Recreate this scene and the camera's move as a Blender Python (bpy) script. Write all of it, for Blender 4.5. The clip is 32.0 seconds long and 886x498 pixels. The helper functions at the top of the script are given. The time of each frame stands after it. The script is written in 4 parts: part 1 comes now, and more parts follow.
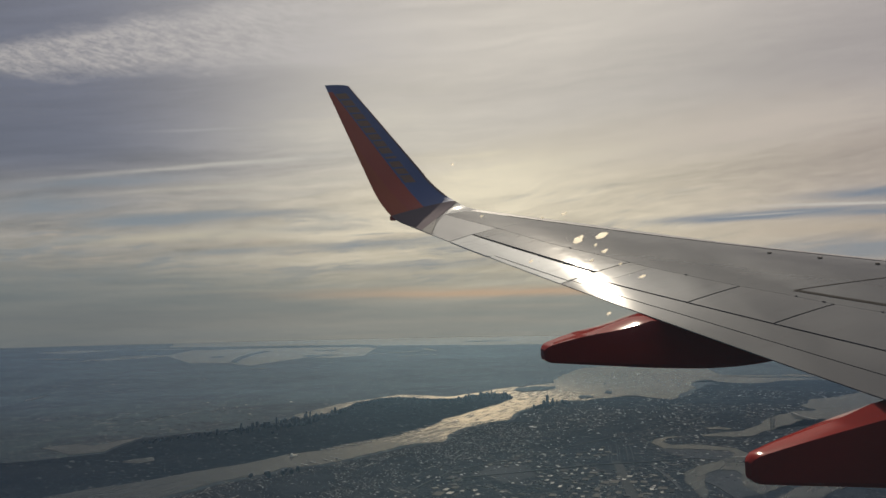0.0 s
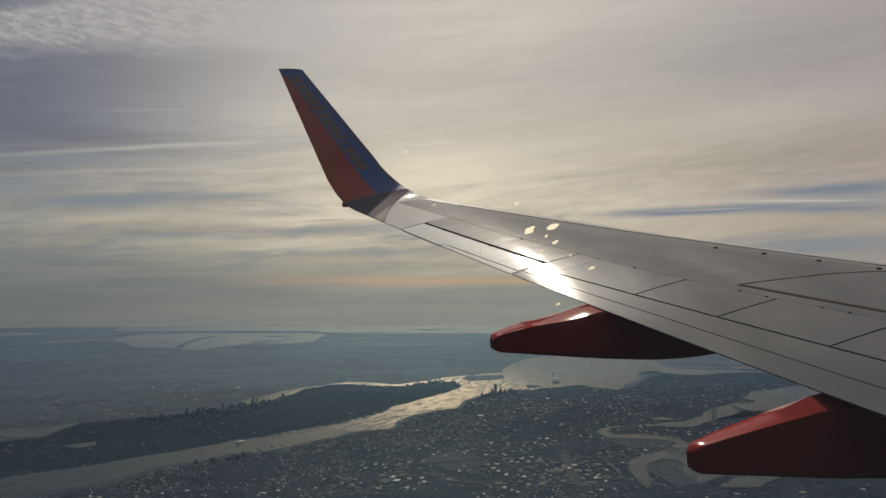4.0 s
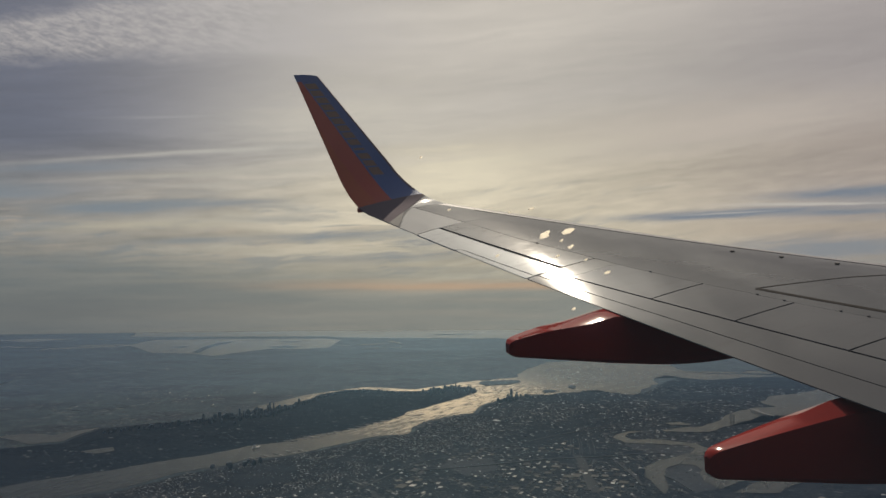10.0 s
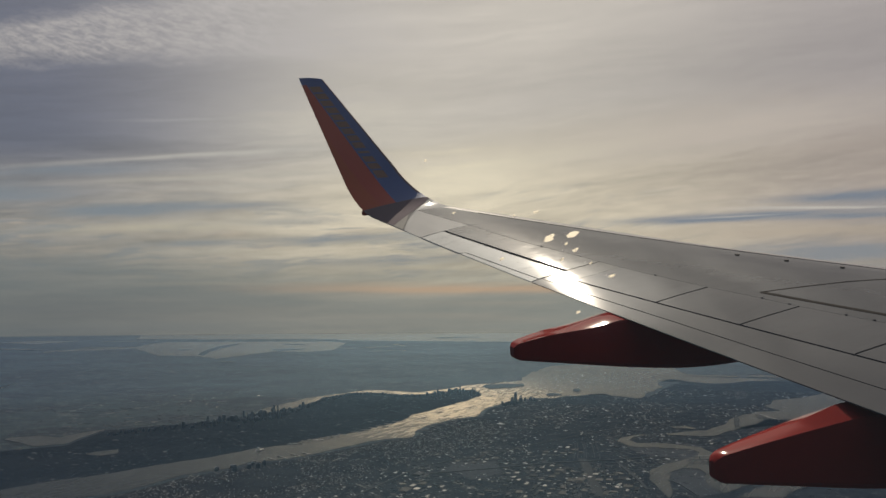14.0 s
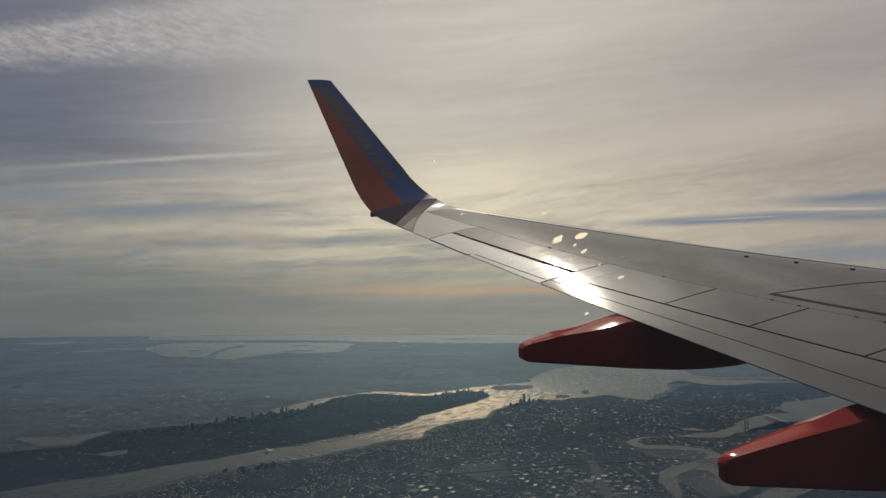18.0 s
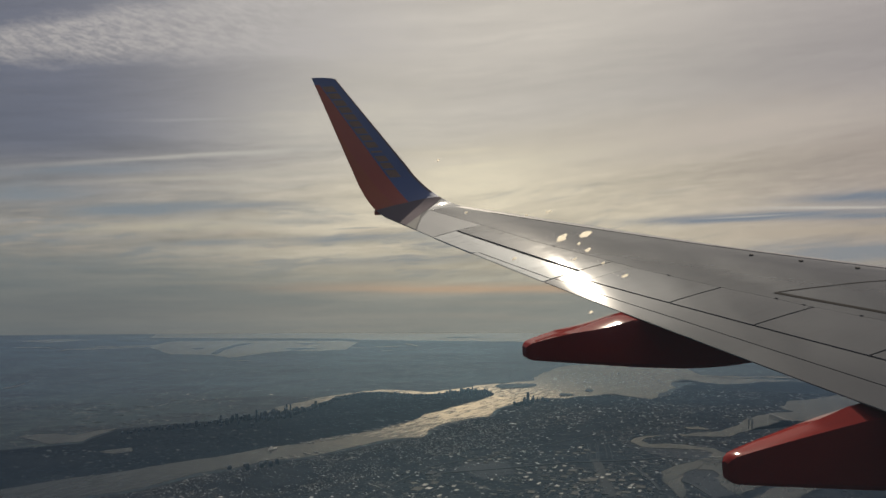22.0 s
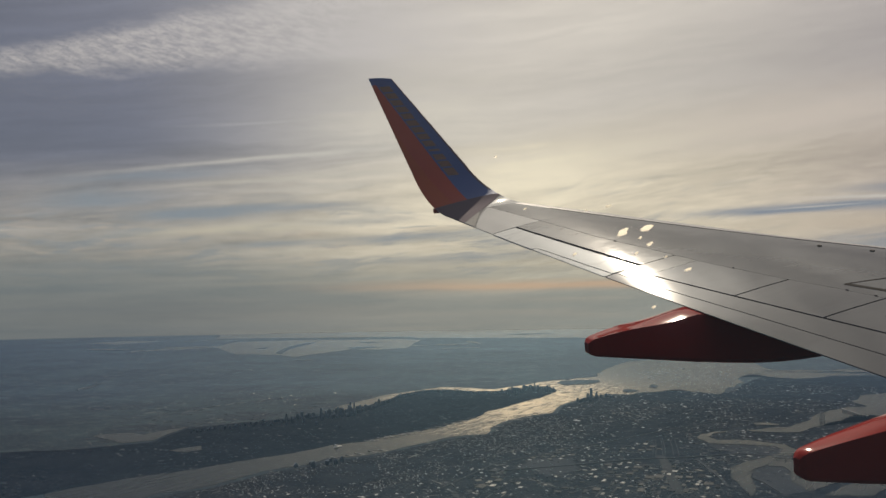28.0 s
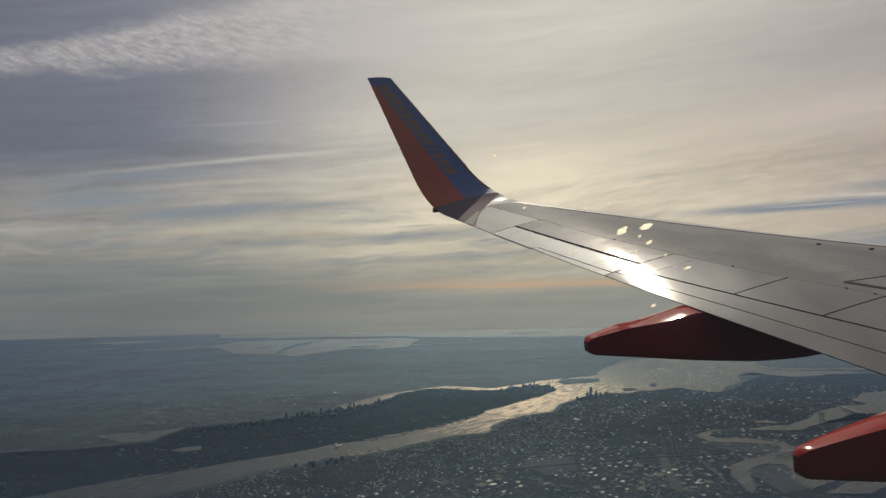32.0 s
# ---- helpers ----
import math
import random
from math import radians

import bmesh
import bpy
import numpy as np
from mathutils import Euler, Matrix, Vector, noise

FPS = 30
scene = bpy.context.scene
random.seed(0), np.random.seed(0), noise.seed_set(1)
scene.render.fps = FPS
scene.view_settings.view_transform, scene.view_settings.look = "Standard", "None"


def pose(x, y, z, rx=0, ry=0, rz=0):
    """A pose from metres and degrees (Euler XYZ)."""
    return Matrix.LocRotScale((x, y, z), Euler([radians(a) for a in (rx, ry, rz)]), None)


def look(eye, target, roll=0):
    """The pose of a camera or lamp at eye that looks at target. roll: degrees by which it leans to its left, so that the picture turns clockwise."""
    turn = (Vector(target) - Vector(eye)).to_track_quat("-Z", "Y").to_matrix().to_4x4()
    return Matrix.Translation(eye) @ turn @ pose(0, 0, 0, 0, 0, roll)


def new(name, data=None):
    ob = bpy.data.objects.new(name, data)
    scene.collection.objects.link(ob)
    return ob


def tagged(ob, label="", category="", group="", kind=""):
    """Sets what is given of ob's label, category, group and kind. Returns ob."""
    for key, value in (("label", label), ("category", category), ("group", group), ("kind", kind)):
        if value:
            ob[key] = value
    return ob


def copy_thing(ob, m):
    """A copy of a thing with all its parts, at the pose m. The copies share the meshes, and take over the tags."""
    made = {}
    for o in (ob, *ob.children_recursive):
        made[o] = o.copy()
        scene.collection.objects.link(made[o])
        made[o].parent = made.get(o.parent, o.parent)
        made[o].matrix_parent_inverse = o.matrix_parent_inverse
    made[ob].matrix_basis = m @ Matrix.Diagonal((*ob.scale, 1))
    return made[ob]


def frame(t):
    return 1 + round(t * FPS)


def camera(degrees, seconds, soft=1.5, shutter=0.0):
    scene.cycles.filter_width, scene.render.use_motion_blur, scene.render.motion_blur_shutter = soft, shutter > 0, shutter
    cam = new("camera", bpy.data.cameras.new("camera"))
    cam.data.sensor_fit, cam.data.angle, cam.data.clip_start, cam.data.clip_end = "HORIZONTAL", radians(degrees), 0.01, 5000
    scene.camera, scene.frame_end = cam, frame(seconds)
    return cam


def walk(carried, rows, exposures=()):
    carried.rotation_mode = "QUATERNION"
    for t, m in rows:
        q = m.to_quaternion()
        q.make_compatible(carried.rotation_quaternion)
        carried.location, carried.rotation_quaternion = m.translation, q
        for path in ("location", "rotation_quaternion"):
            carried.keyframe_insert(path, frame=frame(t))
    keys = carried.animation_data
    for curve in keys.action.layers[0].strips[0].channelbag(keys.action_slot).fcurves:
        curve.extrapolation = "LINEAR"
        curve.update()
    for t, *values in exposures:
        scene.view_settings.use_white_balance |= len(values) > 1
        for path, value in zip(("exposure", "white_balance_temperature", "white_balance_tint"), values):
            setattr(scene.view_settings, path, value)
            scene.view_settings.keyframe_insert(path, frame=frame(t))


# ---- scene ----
# One fixed seat by a cabin window, looking out along the wing; the camera only turns.
# World: y ahead, x right, z up; the ground far below is built at a reduced scale.
SEAT = (0.0, 0.0, 120.0)
cam = camera(53.37, 32.0, soft=1.5)
ROWS = [
    (0.0, 94.31, 1.08, 1.33),
    (0.5, 93.49, 0.63, -1.40),
    (1.0, 93.25, 0.51, -2.82),
    (1.5, 93.02, 0.27, -2.99),
    (2.0, 93.08, 0.30, -2.61),
    (2.5, 93.23, 0.41, -2.45),
    (3.0, 93.31, 0.39, -2.39),
    (3.5, 93.45, 0.10, -2.07),
    (5.5, 93.59, 0.29, -1.50),
    (6.0, 93.68, 0.28, -1.39),
    (6.5, 93.58, 0.21, -0.80),
    (7.0, 93.59, 0.27, -0.97),
    (7.5, 93.63, 0.35, -0.96),
    (8.0, 93.67, 0.40, -0.91),
    (8.5, 93.79, 0.30, -0.79),
    (9.0, 93.73, 0.27, -0.70),
    (9.5, 93.78, 0.31, -0.71),
    (10.0, 93.84, 0.25, -0.88),
    (10.5, 93.89, 0.29, -0.60),
    (11.0, 93.89, 0.28, -0.66),
    (11.5, 93.90, 0.30, -0.86),
    (12.0, 93.89, 0.26, -0.65),
    (12.5, 93.89, 0.25, -0.69),
    (13.0, 93.97, 0.19, -0.59),
    (13.5, 93.96, 0.20, -0.56),
    (14.0, 94.04, 0.14, -0.60),
    (14.5, 94.08, 0.09, -0.55),
    (16.5, 94.18, -0.00, -0.00),
    (17.0, 94.12, 0.06, 0.06),
    (17.5, 94.10, 0.05, 0.10),
    (18.0, 94.13, 0.09, -0.06),
    (18.5, 94.18, 0.05, 0.03),
    (19.0, 94.17, 0.04, -0.01),
    (19.5, 94.13, -0.01, 0.15),
    (20.0, 94.19, 0.01, 0.37),
    (20.5, 94.25, 0.03, 0.39),
    (21.0, 94.22, 0.01, 0.32),
    (21.5, 94.20, 0.14, 0.29),
    (22.0, 94.02, -0.01, 0.20),
    (22.5, 93.94, -0.17, 1.70),
    (23.0, 93.56, 0.12, 2.22),
    (23.5, 93.21, 0.15, 1.90),
    (24.0, 93.06, 0.13, 2.51),
    (24.5, 93.28, 0.72, 3.64),
    (25.0, 93.42, 0.79, 4.08),
    (25.5, 93.35, 0.80, 4.05),
    (27.5, 93.76, 0.90, 3.95),
    (28.0, 93.88, 0.85, 4.13),
    (28.5, 93.98, 0.91, 4.11),
    (29.0, 94.01, 0.91, 4.10),
    (29.5, 94.06, 0.85, 4.14),
    (30.0, 94.11, 0.88, 4.22),
    (30.5, 94.06, 0.96, 4.20),
    (31.0, 94.12, 1.06, 4.16),
    (31.5, 93.78, 1.01, 4.20),
    (32.0, 93.82, 1.00, 4.10),
]
walk(cam, [(t, pose(*SEAT, rx, ry, rz)) for t, rx, ry, rz in ROWS], [(0.0, 0.10), (3.0, 0.05), (6.0, 0.0), (25.0, 0.0), (28.0, 0.16), (32.0, 0.14)])

# ---- world and sun ----
SUN_AZ, SUN_EL = radians(0.3), radians(44.6)
sun_dir = Vector((math.sin(SUN_AZ) * math.cos(SUN_EL), math.cos(SUN_AZ) * math.cos(SUN_EL), math.sin(SUN_EL)))
sun = new("sun", bpy.data.lights.new("sun", "SUN"))
sun.data.energy, sun.data.angle, sun.data.color = 4.5, radians(1.0), (1.0, 0.87, 0.69)
sun.matrix_world = look((0, 0, 300), Vector((0, 0, 300)) - sun_dir)


class Tree:
    """Short hand for building node trees."""

    def __init__(self, tree):
        self.t = tree
        tree.nodes.clear()

    def node(self, kind, **props):
        n = self.t.nodes.new(kind)
        for k, v in props.items():
            setattr(n, k, v)
        return n

    def put(self, sock, v):
        if isinstance(v, bpy.types.NodeSocket):
            self.t.links.new(v, sock)
        else:
            sock.default_value = v

    def m(self, op, a, b=0.0, c=0.0, clamp=False):
        n = self.node("ShaderNodeMath", operation=op, use_clamp=clamp)
        for i, v in enumerate((a, b, c)):
            self.put(n.inputs[i], v)
        return n.outputs[0]

    def mix(self, f, a, b):
        n = self.node("ShaderNodeMix", data_type="RGBA")
        self.put(n.inputs[0], f)
        for i, v in ((6, a), (7, b)):
            self.put(n.inputs[i], v if isinstance(v, bpy.types.NodeSocket) else (*v, 1))
        return n.outputs[2]

    def step(self, v, lo, hi):
        n = self.node("ShaderNodeMapRange", interpolation_type="SMOOTHSTEP")
        for i, w in enumerate((v, lo, hi, 0.0, 1.0)):
            self.put(n.inputs[i], w)
        return n.outputs[0]

    def xyz(self, x, y, z=0.0):
        n = self.node("ShaderNodeCombineXYZ")
        for i, v in enumerate((x, y, z)):
            self.put(n.inputs[i], v)
        return n.outputs[0]

    def noise(self, vec, scale=1.0, detail=4.0, rough=0.5, warp=0.0):
        n = self.node("ShaderNodeTexNoise")
        if vec is not None:
            self.put(n.inputs["Vector"], vec)
        n.inputs["Scale"].default_value, n.inputs["Detail"].default_value = scale, detail
        n.inputs["Roughness"].default_value, n.inputs["Distortion"].default_value = rough, warp
        return n.outputs["Fac"]

    def bell(self, v, mid, width):
        d = self.m("DIVIDE", self.m("SUBTRACT", v, mid), width)
        return self.m("EXPONENT", self.m("MULTIPLY", self.m("MULTIPLY", d, d), -1.0))


world = bpy.data.worlds.new("sky")
scene.world = world
world.use_nodes = True
w = Tree(world.node_tree)
sky = w.node("ShaderNodeTexSky", sky_type="NISHITA", sun_disc=False, sun_elevation=SUN_EL, sun_rotation=SUN_AZ)
way = w.node("ShaderNodeTexCoord").outputs["Generated"]
sep = w.node("ShaderNodeSeparateXYZ")
w.put(sep.inputs[0], way)
el = w.m("MULTIPLY", w.m("ARCSINE", sep.outputs[2]), 57.2958)
# the cloud deck ahead, laid out on a plane across the line of flight's beam: u along it, v above the level
ahead = w.m("DIVIDE", 57.2958, w.m("MAXIMUM", sep.outputs[1], 0.25))
u_, v_ = w.m("MULTIPLY", sep.outputs[0], ahead), w.m("MULTIPLY", sep.outputs[2], ahead)
# long thin streaks, climbing to the right
rise = w.m("SUBTRACT", v_, w.m("ADD", w.m("MULTIPLY", u_, 0.035), w.m("MULTIPLY", w.m("MAXIMUM", u_, 0.0), 0.10)))
warp = w.noise(w.xyz(w.m("MULTIPLY", u_, 0.07), w.m("MULTIPLY", v_, 0.22)), 1.0, 4, 0.55)
lay = w.m("ADD", rise, w.m("MULTIPLY", w.m("SUBTRACT", warp, 0.5), 1.8))
n_soft = w.noise(w.xyz(w.m("MULTIPLY", u_, 0.035), w.m("MULTIPLY", lay, 0.26), 3.1), 1.0, 6, 0.55)
n_fine = w.noise(w.xyz(w.m("MULTIPLY", u_, 0.07), w.m("MULTIPLY", lay, 0.85), 7.7), 1.0, 8, 0.62, 0.25)
n_grey = w.noise(w.xyz(w.m("MULTIPLY", u_, 0.11), w.m("MULTIPLY", lay, 0.75), 1.3), 1.0, 8, 0.62, 0.3)
n_dust = w.noise(w.xyz(w.m("MULTIPLY", u_, 0.5), w.m("MULTIPLY", lay, 2.4), 2.2), 1.0, 8, 0.68, 0.3)
LOW = (0.119, 0.163, 0.177)


def across(left, middle, right):
    return w.mix(w.step(u_, 6.0, 30.0), w.mix(w.step(u_, -27.0, 2.0), left, middle), right)


upper = across((0.097, 0.102, 0.136), (0.445, 0.402, 0.342), (0.330, 0.290, 0.270))
lower = across((0.250, 0.229, 0.203), (0.555, 0.480, 0.350), (0.365, 0.300, 0.248))
col = w.mix(w.step(w.m("ADD", rise, w.m("MULTIPLY", w.m("SUBTRACT", n_soft, 0.5), 5.0)), 6.0, 13.0), lower, upper)
amp = w.m("SUBTRACT", 1.5, w.m("MULTIPLY", w.step(v_, 8.0, 13.0), 0.85))
amp = w.m("MULTIPLY", amp, w.m("SUBTRACT", 1.0, w.m("MULTIPLY", w.step(u_, 2.0, 14.0), 0.5)))
tone = w.m("ADD", w.m("MULTIPLY", w.m("SUBTRACT", n_fine, 0.5), amp), w.m("MULTIPLY", w.m("SUBTRACT", n_soft, 0.5), 0.55))
tone = w.m("ADD", w.m("ADD", 1.0, tone), w.m("MULTIPLY", w.m("SUBTRACT", n_dust, 0.5), w.m("SUBTRACT", 0.66, w.m("MULTIPLY", w.step(v_, 7.0, 12.0), 0.48))))
tone = w.m("MULTIPLY", tone, w.m("SUBTRACT", 1.0, w.m("MULTIPLY", w.step(el, 21.0, 32.0), 0.33)))
shade = w.node("ShaderNodeVectorMath", operation="SCALE")
w.put(shade.inputs[0], col)
w.put(shade.inputs["Scale"], tone)
col = shade.outputs[0]


def wisp(a0, e0, wide, high, rgb, gain, tilt=0.02):
    """One drawn-out wisp round a place in the deck, frayed by the streak noise."""
    line = w.m("SUBTRACT", w.m("ADD", v_, w.m("MULTIPLY", w.m("SUBTRACT", n_fine, 0.5), high * 3.0)), w.m("MULTIPLY", w.m("SUBTRACT", u_, a0), tilt))
    k = w.m("MULTIPLY", w.bell(u_, a0, wide), w.bell(line, e0, high))
    return w.mix(w.m("MULTIPLY", k, w.m("MULTIPLY", w.m("ADD", 0.45, n_dust), gain)), col, rgb)


# grey-blue smears in the middle band, mostly away from the sun
SLATE = (0.160, 0.188, 0.215)
grey = w.m("MULTIPLY", w.step(n_grey, 0.50, 0.68), w.m("MULTIPLY", w.bell(v_, 5.2, 2.4), w.m("SUBTRACT", 1.0, w.step(u_, -6.0, 12.0))))
col = w.mix(w.m("MULTIPLY", grey, 0.75), col, SLATE)
n_thread = w.noise(w.xyz(w.m("MULTIPLY", u_, 0.24), w.m("MULTIPLY", lay, 1.9), 4.4), 1.0, 8, 0.66, 0.35)
n_blush = w.noise(w.xyz(w.m("MULTIPLY", u_, 0.20), w.m("MULTIPLY", lay, 1.6), 8.8), 1.0, 8, 0.66, 0.35)
deck = w.m("MULTIPLY", w.bell(v_, 4.6, 3.2), w.m("SUBTRACT", 1.0, w.m("MULTIPLY", w.step(u_, 4.0, 20.0), 0.6)))
col = w.mix(w.m("MULTIPLY", w.m("MULTIPLY", w.step(n_blush, 0.50, 0.68), deck), 0.45), col, (0.46, 0.375, 0.285))
col = w.mix(w.m("MULTIPLY", w.m("MULTIPLY", w.step(n_thread, 0.53, 0.65), deck), 0.66), col, (0.185, 0.200, 0.212))
col = wisp(-20.5, 6.6, 5.5, 0.45, SLATE, 1.0)
col = wisp(-13.5, 6.9, 4.0, 0.24, SLATE, 0.75)
col = wisp(-24.0, 9.3, 6.0, 0.35, SLATE, 0.7, 0.03)
col = wisp(-9.5, 5.9, 3.5, 0.22, SLATE, 0.5)
col = wisp(-6.5, 4.6, 4.5, 0.30, SLATE, 0.75)
col = wisp(-15.5, 4.4, 3.5, 0.20, SLATE, 0.7)
col = wisp(-27.5, 7.8, 4.0, 0.6, SLATE, 0.8)
col = wisp(-3.0, 3.2, 7.0, 0.35, SLATE, 0.6)
col = wisp(-14.0, 10.3, 10.0, 0.15, (0.40, 0.375, 0.33), 1.0, 0.055)
col = wisp(-13.0, 8.9, 9.0, 0.16, (0.40, 0.365, 0.30), 0.8, 0.04)
col = wisp(-16.0, 12.6, 4.0, 0.10, (0.30, 0.29, 0.29), 0.6, 0.01)
col = wisp(-18.0, 5.5, 7.0, 0.35, (0.41, 0.365, 0.275), 0.8)
col = wisp(9.0, 10.4, 8.0, 0.45, (0.55, 0.49, 0.37), 0.75, 0.17)
col = wisp(3.0, 9.6, 4.0, 0.30, (0.56, 0.50, 0.37), 0.7, 0.12)
col = wisp(20.0, 12.2, 10.0, 1.4, (0.47, 0.40, 0.33), 0.8, 0.14)
col = wisp(-6.0, 12.4, 7.0, 2.4, (0.56, 0.51, 0.41), 0.65, 0.06)
col = wisp(1.0, 8.4, 6.0, 2.0, (0.76, 0.67, 0.48), 0.85, 0.1)
# dull greenish haze close above the sea, with a warm strip in it
n_low = w.noise(w.xyz(w.m("MULTIPLY", u_, 0.05), w.m("MULTIPLY", v_, 1.1), 6.1), 1.0, 7, 0.6, 0.2)
haze_tone = w.mix(w.step(u_, -26.0, 4.0), (0.070, 0.104, 0.128), LOW)
murk = w.mix(w.step(n_low, 0.36, 0.66), haze_tone, w.mix(w.step(u_, -26.0, 4.0), (0.096, 0.124, 0.140), (0.166, 0.190, 0.189)))
col = w.mix(w.m("MULTIPLY", w.m("SUBTRACT", 1.0, w.step(w.m("ADD", w.m("SUBTRACT", v_, w.m("MULTIPLY", w.m("SUBTRACT", 1.0, w.step(u_, -28.0, 0.0)), 1.3)), w.m("MULTIPLY", w.m("SUBTRACT", n_low, 0.5), 2.0)), 0.2, 4.6)), 0.85), col, murk)
warm = w.m("MULTIPLY", w.bell(w.m("ADD", v_, w.m("MULTIPLY", n_fine, 0.6)), 1.75, 0.26), w.m("MULTIPLY", w.step(u_, -18.0, 1.0), w.m("ADD", 0.2, n_soft)))
col = w.mix(w.m("MULTIPLY", warm, 1.0), col, (0.46, 0.30, 0.19))
col = w.mix(w.m("MULTIPLY", w.bell(w.m("ADD", v_, w.m("MULTIPLY", n_fine, 0.3)), 1.95, 0.12), w.m("MULTIPLY", w.step(n_soft, 0.38, 0.7), w.m("MULTIPLY", w.step(u_, -22.0, -6.0), 0.6))), col, (0.36, 0.28, 0.19))
# clear blue rifts low on the right, parted by pale strips
RIFT = (0.160, 0.182, 0.222)
col = wisp(17.5, 6.0, 5.0, 0.26, RIFT, 1.2, 0.03)
col = wisp(22.0, 6.3, 4.5, 0.26, RIFT, 1.2, 0.04)
col = wisp(30.0, 6.9, 5.0, 1.1, RIFT, 0.55, 0.04)
col = wisp(28.0, 7.55, 5.0, 0.36, RIFT, 1.2, 0.05)
col = wisp(27.5, 6.15, 4.5, 0.22, RIFT, 1.0, 0.02)
col = wisp(27.0, 3.7, 8.0, 0.75, (0.20, 0.212, 0.236), 1.1, 0.02)
col = wisp(25.0, 6.75, 5.0, 0.09, (0.47, 0.43, 0.38), 1.2, 0.01)
col = wisp(19.5, 6.15, 3.0, 0.05, (0.42, 0.39, 0.35), 0.8, 0.05)
col = wisp(25.0, 5.2, 7.0, 0.40, (0.40, 0.325, 0.245), 0.7, 0.02)
# rippled high cloud, upper left
ru, rv = w.m("ADD", w.m("MULTIPLY", u_, 0.85), w.m("MULTIPLY", v_, 0.5)), w.m("ADD", w.m("MULTIPLY", v_, 2.4), w.m("MULTIPLY", u_, 0.62))
rip = w.noise(w.xyz(ru, rv, 5.0), 1.2, 8, 0.62, 0.5)
edge = w.m("MULTIPLY", w.m("SUBTRACT", w.noise(w.xyz(w.m("MULTIPLY", u_, 0.20), w.m("MULTIPLY", v_, 0.6), 2.0), 1.0, 7, 0.66), 0.5), 2.6)
body = w.m("ADD", v_, edge)
area = w.m("MULTIPLY", w.step(body, 16.0, 17.5), w.m("SUBTRACT", 1.0, w.step(w.m("SUBTRACT", body, w.m("MULTIPLY", w.m("ADD", u_, 28.0), 0.15)), 18.3, 19.9)))
area = w.m("MULTIPLY", area, w.m("SUBTRACT", 1.0, w.step(u_, -14.0, 5.0)))
fleece = w.noise(w.xyz(w.m("MULTIPLY", u_, 1.1), w.m("MULTIPLY", v_, 2.2), 9.0), 1.6, 9, 0.7, 0.8)
rip = w.m("ADD", w.m("MULTIPLY", rip, 0.6), w.m("MULTIPLY", fleece, 0.4))
col = w.mix(w.m("MULTIPLY", area, w.m("ADD", 0.36, w.m("MULTIPLY", w.step(rip, 0.36, 0.64), 0.62))), col, (0.385, 0.355, 0.335))
# veil that brightens round the sun
dot = w.node("ShaderNodeVectorMath", operation="DOT_PRODUCT")
w.put(dot.inputs[0], way)
dot.inputs[1].default_value = sun_dir
near = w.m("MAXIMUM", dot.outputs["Value"], 0.0)
high = w.noise(way, 7.0, 7, 0.62, 0.8)
ragged = w.m("MULTIPLY", w.step(el, 21.0, 30.0), w.m("MULTIPLY", w.m("SUBTRACT", high, 0.5), 3.4))
glow = w.m("ADD", w.m("MULTIPLY", w.m("POWER", near, 12.0), 0.42), w.m("MULTIPLY", w.m("POWER", near, 200.0), 2.0))
glow = w.m("MULTIPLY", glow, w.m("MAXIMUM", w.m("ADD", 1.0, ragged), 0.15))
veil = w.node("ShaderNodeVectorMath", operation="MULTIPLY_ADD")
w.put(veil.inputs[0], w.xyz(glow, glow, glow))
veil.inputs[1].default_value = (1.0, 0.93, 0.80)
away = w.m("ADD", 0.62, w.m("MULTIPLY", w.step(dot.outputs["Value"], -0.3, 0.6), 0.38))
dim = w.node("ShaderNodeVectorMath", operation="SCALE")
w.put(dim.inputs[0], col)
w.put(dim.inputs["Scale"], away)
w.put(veil.inputs[2], dim.outputs[0])
blue = w.node("ShaderNodeVectorMath", operation="SCALE")
w.put(blue.inputs[0], sky.outputs[0])
blue.inputs["Scale"].default_value = 0.08
bg = w.node("ShaderNodeBackground")
w.put(bg.inputs[0], w.mix(0.92, blue.outputs[0], veil.outputs[0]))
w.put(w.node("ShaderNodeOutputWorld").inputs[0], bg.outputs[0])


